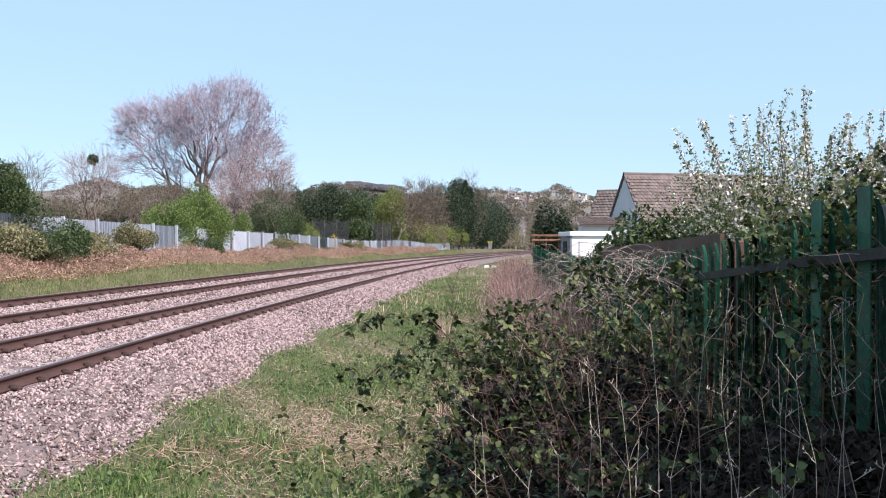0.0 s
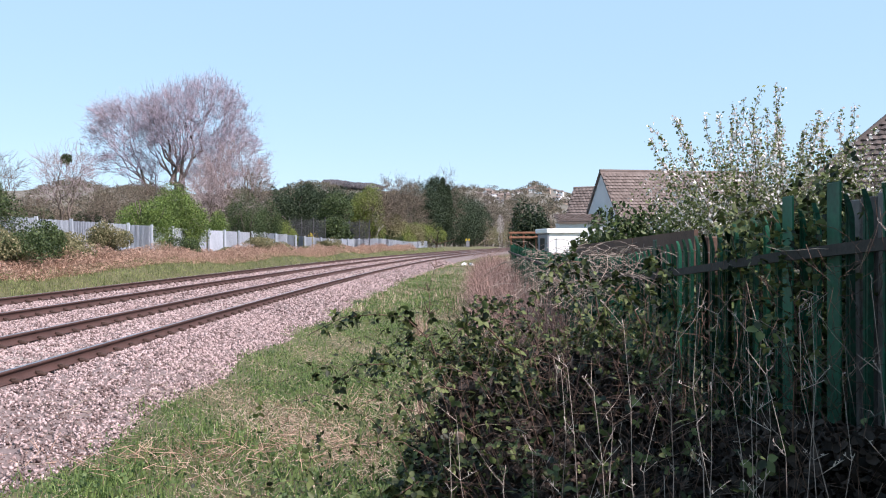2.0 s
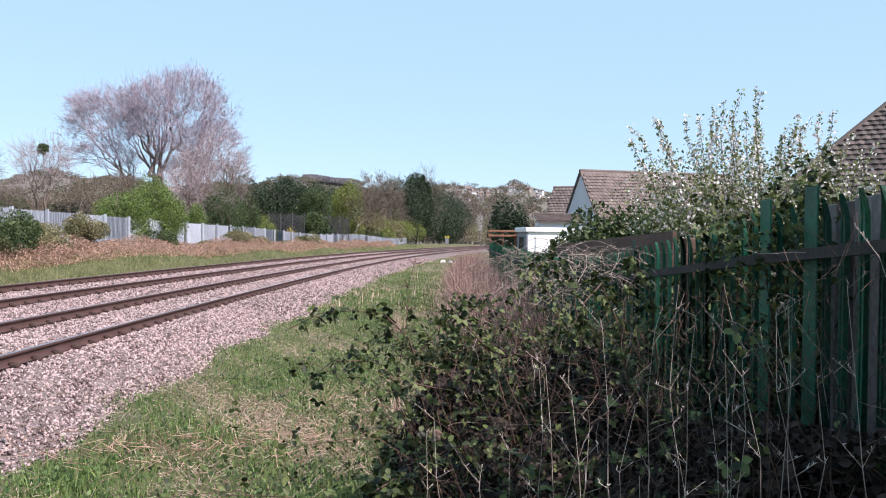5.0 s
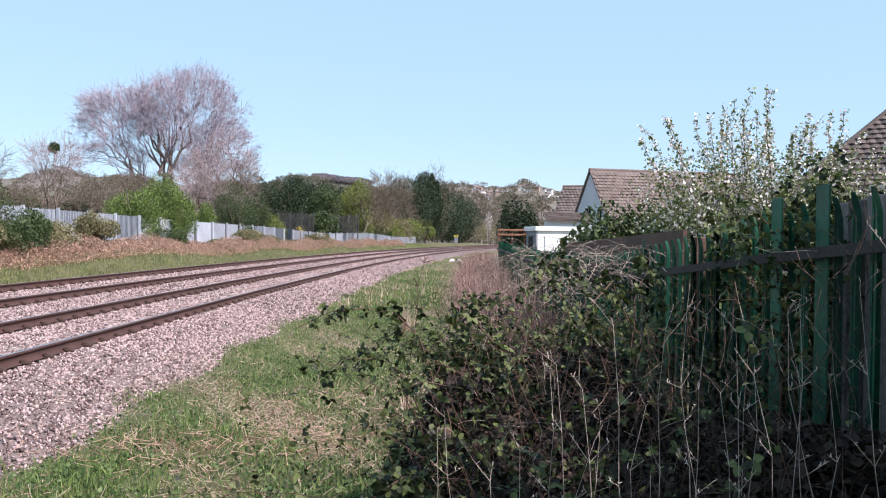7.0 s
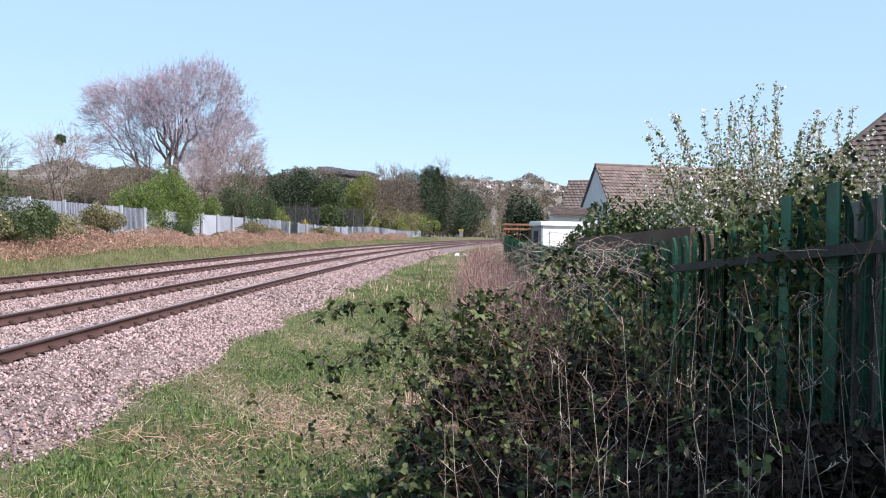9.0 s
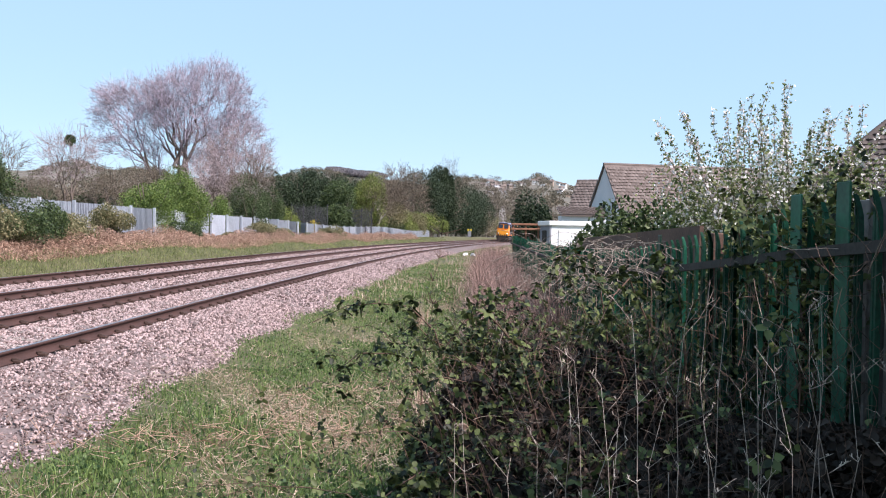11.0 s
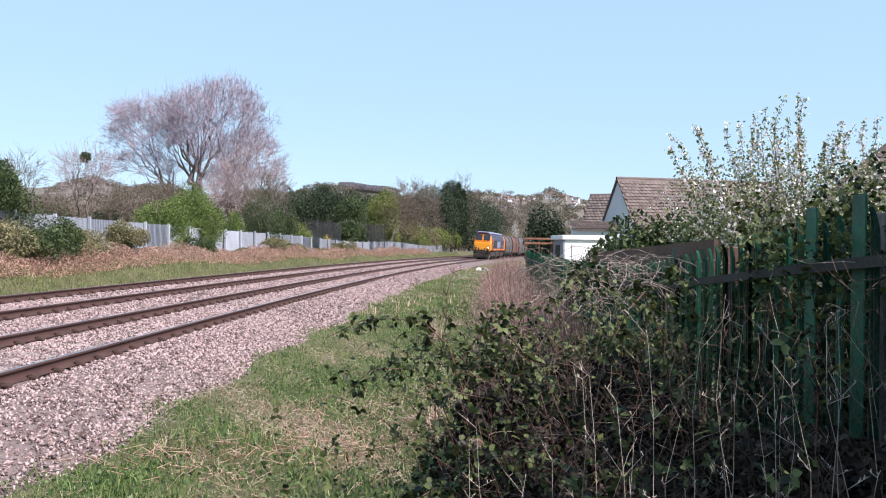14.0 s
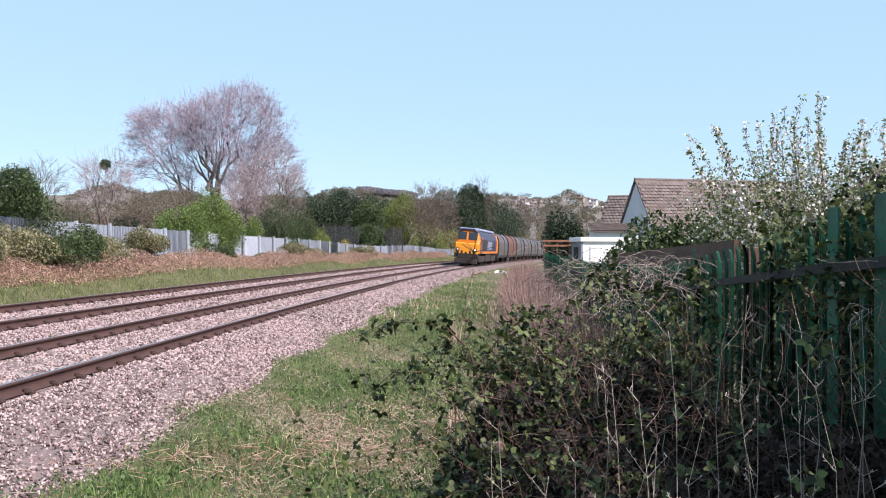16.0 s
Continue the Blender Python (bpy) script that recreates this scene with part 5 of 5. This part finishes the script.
def build_shade_hedge():
    """Mostly unseen hedge added along the fence beside and behind the camera for shade."""
    for x, y, w, h in ((2.05, 6.2, 0.7, 2.0), (2.05, 5.4, 0.7, 2.0), (2.05, 4.6, 0.7, 2.0), (2.2, 3.8, 0.8, 2.1), (2.2, 3.0, 0.8, 2.2), (2.85, 2.9, 1.5, 4.0), (2.6, 1.6, 1.6, 4.2), (2.8, -0.4, 1.8, 3.8), (2.9, -3.2, 2.4, 4.2), (3.0, -5.6, 2.4, 4.4)):
        leafy("hedge_shrub", x, y, float(height(x, y)) - 0.1, w, h, "ivydark", 4200 if x == 2.6 else 13000, 0.12, "dense dark shrub added behind the green fence to block light", "bush", "hedge", lumps=18)


def build_far_items():
    # netting enclosure, gorse and lineside items beyond the metal fence
    for b, dist, n, w in ((-10.7, 92, 3, 1.2), (-7.6, 100, 3, 1.1)):
        x, y = at_bearing(b, dist)
        z = float(height(x, y))
        t = thing("netting_cage", x, y, z, 6, "tall grey netting enclosure on poles", "netting", "netting cages")
        for i in range(n + 1):
            V, F = tube_arrays([(i * w, 0, -0.2)], [(i * w, 0, 3.9)], 0.05, 0.05, 6)
            pm("pole", V, F, M["mesh"], t)
        A, B = [], []
        for i in range(int(n * w / 0.06)):
            A.append((i * 0.06, 0, 0))
            B.append((i * 0.06, 0, 3.7 + 0.12 * math.sin(i * 0.2)))
        for i in range(61):
            A.append((0, 0.005, i * 0.06))
            B.append((n * w, 0.005, i * 0.06))
        V, F = tube_arrays(A, B, 0.009, 0.009, 3)
        pm("net", V, F, M["mesh"], t)
    x, y = at_bearing(-9.4, 86)
    leafy("gorse_bush", x, y, float(height(x, y)), 1.5, 3.0, "yellow", 600, 0.08, "gorse bush in bright yellow flower", "bush", lumps=9, trunk=0.05)
    x, y = at_bearing(0.45, 186)
    t = thing("lineside_cabinet", x, y, float(height(x, y)), 0, "small grey lineside cabinet with pale yellow signs", "cabinet")
    boxed("body", M["grey"], t, -0.35, 0.35, -0.25, 0.25, 0, 1.3, bevel=0.02)
    for dx in (-0.45, 0.1):
        boxed("sign", M["yellow"], t, dx, dx + 0.35, -0.3, -0.26, 1.2, 1.6, bevel=0.01)
    # the town on the far hillside
    rg = np.random.default_rng(77)
    for k in range(76):
        b, r = rg.uniform(1.2, 8.8), rg.uniform(900, 1450)
        x, y = at_bearing(b, r)
        z = float(height(x, y)) + 1.0
        t = thing("far_house", x, y, z, rg.uniform(-40, 40), "small pale house on the far hillside", "house", "far houses")
        w, l, h = rg.uniform(3.5, 8.5), rg.uniform(4, 6), rg.uniform(1.8, 3.4)
        boxed("wall", M["white"] if k % 3 == 0 else M["brickpale"] if k % 3 == 1 else M["render"], t, -w / 2, w / 2, 0, l, -9, h, bevel=0.05)
        V = [(-w / 2 - 0.3, -0.4, h), (w / 2 + 0.3, -0.4, h), (w / 2 + 0.3, l + 0.4, h), (-w / 2 - 0.3, l + 0.4, h), (-w / 2, l / 2, h + 2), (w / 2, l / 2, h + 2)]
        pm("roof", V, [(0, 1, 5, 4), (2, 3, 4, 5), (1, 2, 5), (3, 0, 4), (3, 2, 1, 0)], M["tile"], t)
        for i in range(2):
            boxed("window", M["glass"], t, -w / 4 + i * w / 2 - 0.7, -w / 4 + i * w / 2 + 0.7, -0.06, 0.0, h * 0.5, h * 0.5 + 1.4, bevel=0.02)
    x, y = at_bearing(2.5, 240)
    leafy("blossom_tree", x, y, float(height(x, y)), 2.6, 9.6 - float(height(x, y)), "blossom", 700, 0.17, "slim tree in pale blossom in the valley", "tree", lumps=10, trunk=0.08)
    # pale scrap of paper caught in the brambles
    bm = bmesh.new()
    bmesh.ops.create_grid(bm, x_segments=6, y_segments=6, size=0.018)
    for v in bm.verts:
        v.co += Vector(noise.noise_vector(v.co * 60)) * 0.016
    bmesh.ops.solidify(bm, geom=bm.faces[:], thickness=0.001)
    o = part("paper_scrap", bm, M["straw"])
    o.matrix_world = pose(0.0, 3.45, 0.76, 60, 10, 20)
    tagged(o, "crumpled pale paper scrap caught in the brambles", "litter")


build_verge()
build_bramble()
build_dead_stalks()
build_green_fence()
build_houses()
build_board_fence()
build_apple_tree()
build_fence_growth()
build_shade_hedge()
build_far_items()


# ---- the train ----
def build_loco():
    t = thing("locomotive", 0, 0, 0, 0, "orange and dark blue diesel locomotive hauling covered wagons", "locomotive")
    # body from y = 0 (front) to 21 m; rail top at z = 0
    prof = [(-1.32, 1.25), (-1.32, 2.75), (-1.05, 3.45), (-0.6, 3.82), (0.6, 3.82), (1.05, 3.45), (1.32, 2.75), (1.32, 1.25)]

    def loft(name, stations, mat, label=""):
        V, F, k = [], [], len(prof)
        for yy, sx, lo, hi in stations:
            for a, b in prof:
                V.append((a * sx, yy, lo + (b - 1.25) / 2.57 * (hi - lo)))
        for j in range(len(stations) - 1):
            for i in range(k):
                F.append((j * k + i, (j + 1) * k + i, (j + 1) * k + (i + 1) % k, j * k + (i + 1) % k))
        F.append(tuple(range(k)))
        F.append(tuple(range((len(stations) - 1) * k, len(stations) * k))[::-1])
        return pm(name, V, F, mat, t, label)
    loft("cab", [(0.0, 0.93, 1.3, 2.6), (0.35, 0.98, 1.25, 3.62), (0.75, 0.99, 1.25, 3.72)], M["orange"], "orange cab front")
    loft("cab_side", [(0.75, 0.99, 1.25, 3.74), (2.4, 1, 1.25, 3.82)], M["locoblue"], "dark blue cab side")
    V, F = tube_arrays([(-1.0, 0.30, 3.40), (-0.62, 0.30, 3.66), (0.62, 0.30, 3.66)], [(-0.62, 0.30, 3.66), (0.62, 0.30, 3.66), (1.0, 0.30, 3.40)], 0.12, 0.12, 8)
    pm("brow", V, F, M["locoblue"], t, "dark arched band over the windscreens")
    for k in range(5):
        boxed("grime_streak", M["under"], t, -1.0 + k * 0.42, -0.78 + k * 0.42, -0.128, -0.119, 1.16, 1.38 + 0.1 * (k % 2), bevel=0.002)
    loft("body", [(2.4, 0.985, 1.25, 3.8), (18.6, 0.985, 1.25, 3.8)], M["locoblue"])
    loft("rear_cab", [(18.6, 1, 1.25, 3.82), (20.8, 0.98, 1.25, 3.72), (21.1, 0.93, 1.3, 2.6)], M["orange"])
    boxed("cab_roof", M["locoroof"], t, -0.92, 0.92, 0.42, 2.45, 3.5, 3.86, bevel=0.12)
    boxed("roof_panel", M["locoroof"], t, -0.95, 0.95, 2.5, 18.5, 3.5, 3.88, bevel=0.15)
    boxed("nose", M["locoyellow"], t, -1.2, 1.2, -0.12, 0.3, 1.15, 2.3, bevel=0.08, label="yellow nose panel")
    for sx in (-1, 1):
        a, b = sorted((sx * 0.1, sx * 1.02))
        w = part("windscreen", box(bmesh.new(), a, b, -0.03, 0.02, 0, 0.82, bevel=0.02), M["glass"], t, "dark windscreen")
        w.matrix_local = pose(0, 0.0, 2.62, -17.3, 0, 0)
        a, b = sorted((sx * 0.72, sx * 1.08))
        boxed("headlamp_box", M["under"], t, a, b, -0.2, -0.1, 1.4, 1.75, bevel=0.03)
        boxed("headlamp", M["lamp"] if sx > 0 else M["white"], t, sx * 0.9 - 0.08, sx * 0.9 + 0.08, -0.23, -0.19, 1.52, 1.68, bevel=0.03)
        V, F = tube_arrays([(sx * 0.87, -0.1, 1.0)], [(sx * 0.87, -0.55, 1.0)], 0.1, 0.1, 10)
        pm("buffer", V, F, M["under"], t)
        V, F = tube_arrays([(sx * 0.87, -0.55, 1.0)], [(sx * 0.87, -0.6, 1.0)], 0.23, 0.23, 12)
        pm("buffer_head", V, F, M["under"], t)
        boxed("cab_window", M["glass"], t, sx * 1.30 - 0.02, sx * 1.30 + 0.02, 0.6, 1.4, 2.2, 2.85, bevel=0.01)
        boxed("side_door", M["orange"], t, sx * 1.3 - 0.03, sx * 1.3 + 0.03, 1.75, 1.95, 1.3, 3.0, bevel=0.01)
        boxed("side_panel", M["locoroof"], t, sx * 1.29 - 0.03, sx * 1.29 + 0.03, 8.0, 13.0, 1.7, 2.6, bevel=0.01)
        boxed("side_grille", M["under"], t, sx * 1.29 - 0.03, sx * 1.29 + 0.03, 3.4, 7.5, 1.6, 2.7, bevel=0.01)
        boxed("side_stripe", M["orange"], t, sx * 1.30 - 0.02, sx * 1.30 + 0.02, 3.0, 18.4, 1.28, 1.5, bevel=0.005)
    boxed("buffer_beam", M["under"], t, -1.25, 1.25, -0.1, 0.4, 0.75, 1.2, bevel=0.03)
    boxed("snow_plough", M["under"], t, -1.15, 1.15, -0.25, 0.1, 0.18, 0.7, bevel=0.05)
    boxed("fuel_tank", M["under"], t, -1.2, 1.2, 7.8, 13.2, 0.35, 1.25, bevel=0.08)
    for y0 in (2.2, 14.8):
        boxed("bogie", M["under"], t, -1.2, 1.2, y0 - 0.6, y0 + 4.6, 0.35, 1.0, bevel=0.05)
        for k in range(3):
            for sx in (-1, 1):
                V, F = tube_arrays([(sx * 0.68, y0 + 2.0 * k, 0.53)], [(sx * 0.82, y0 + 2.0 * k, 0.53)], 0.53, 0.53, 20)
                c = len(V)
                pm("wheel", V, F, M["under"], t)
    return t


def build_wagon(mat, label):
    t = thing("hood_wagon", 0, 0, 0, 0, label, "wagon", "covered wagons")
    L = 12.0
    prof = [(-1.3, 1.0), (-1.34, 1.9), (-1.28, 2.7), (-1.0, 3.35), (-0.5, 3.7), (0, 3.78), (0.5, 3.7), (1.0, 3.35), (1.28, 2.7), (1.34, 1.9), (1.3, 1.0)]
    k = len(prof)
    for j in range(3):
        y0, y1 = 0.25 + j * (L - 0.5) / 3, 0.25 + (j + 1) * (L - 0.5) / 3 - 0.12
        g = 1.0 if j % 2 == 0 else 0.96
        V, F = [], []
        for yy in (y0, y1):
            V += [(a * g, yy, 1.0 + (b - 1.0) * g) for a, b in prof]
        F = [(i, k + i, k + i + 1, i + 1) for i in range(k - 1)] + [tuple(range(k)), tuple(range(k, 2 * k))[::-1], (0, k - 1, 2 * k - 1, k)]
        pm("hood", V, F, M[mat], t)
    for yy in (0.15, L - 0.35):
        V = [(a * 1.02, y_, 0.95 + (b - 0.95) * 1.015) for y_ in (yy, yy + 0.2) for a, b in prof]
        F = [(i, k + i, k + i + 1, i + 1) for i in range(k - 1)] + [tuple(range(k)), tuple(range(k, 2 * k))[::-1], (0, k - 1, 2 * k - 1, k)]
        pm("end_wall", V, F, M["under"], t)
    boxed("underframe", M["under"], t, -1.25, 1.25, 0.1, L - 0.1, 0.7, 1.0, bevel=0.03)
    for y0 in (1.4, L - 3.4):
        boxed("bogie", M["under"], t, -1.05, 1.05, y0 - 0.3, y0 + 2.3, 0.4, 0.75, bevel=0.05)
        for kk in range(2):
            for sx in (-1, 1):
                V, F = tube_arrays([(sx * 0.68, y0 + 2.0 * kk, 0.46)], [(sx * 0.82, y0 + 2.0 * kk, 0.46)], 0.46, 0.46, 18)
                pm("wheel", V, F, M["under"], t)
    return t


LOCO = build_loco()
WAGONS = [(build_wagon("hoodgrey", "covered steel wagon with a dark grey telescopic hood"), 21.7)]
WAGONS.append((build_wagon("hoodred", "covered steel wagon with a rust-red telescopic hood"), 21.7 + 12.6))
for k in range(2, 8):
    WAGONS.append((copy_thing(WAGONS[0][0], pose(0, 0, 0)), 21.7 + 12.6 * k))


def motions():
    """The train runs towards the camera on the nearer track at an even speed."""
    tilt = math.degrees(math.atan2(CANT, GAUGE))
    for ob, back, length in [(LOCO, 0.0, 21.0)] + [(w, b, 12.0) for w, b in WAGONS]:
        rows = []
        for i in range(33):
            t = i * 0.5
            s = 92.16 + 18.1 * (16 - t) + back
            p = along(np.array([s, s + length]), D0 + GAUGE / 2, CANT / 2)
            a = math.degrees(math.atan2(p[1][0] - p[0][0], p[1][1] - p[0][1]))
            rows.append((t, pose(*p[0], 0, tilt, -a)))
        walk(ob, rows)


motions()
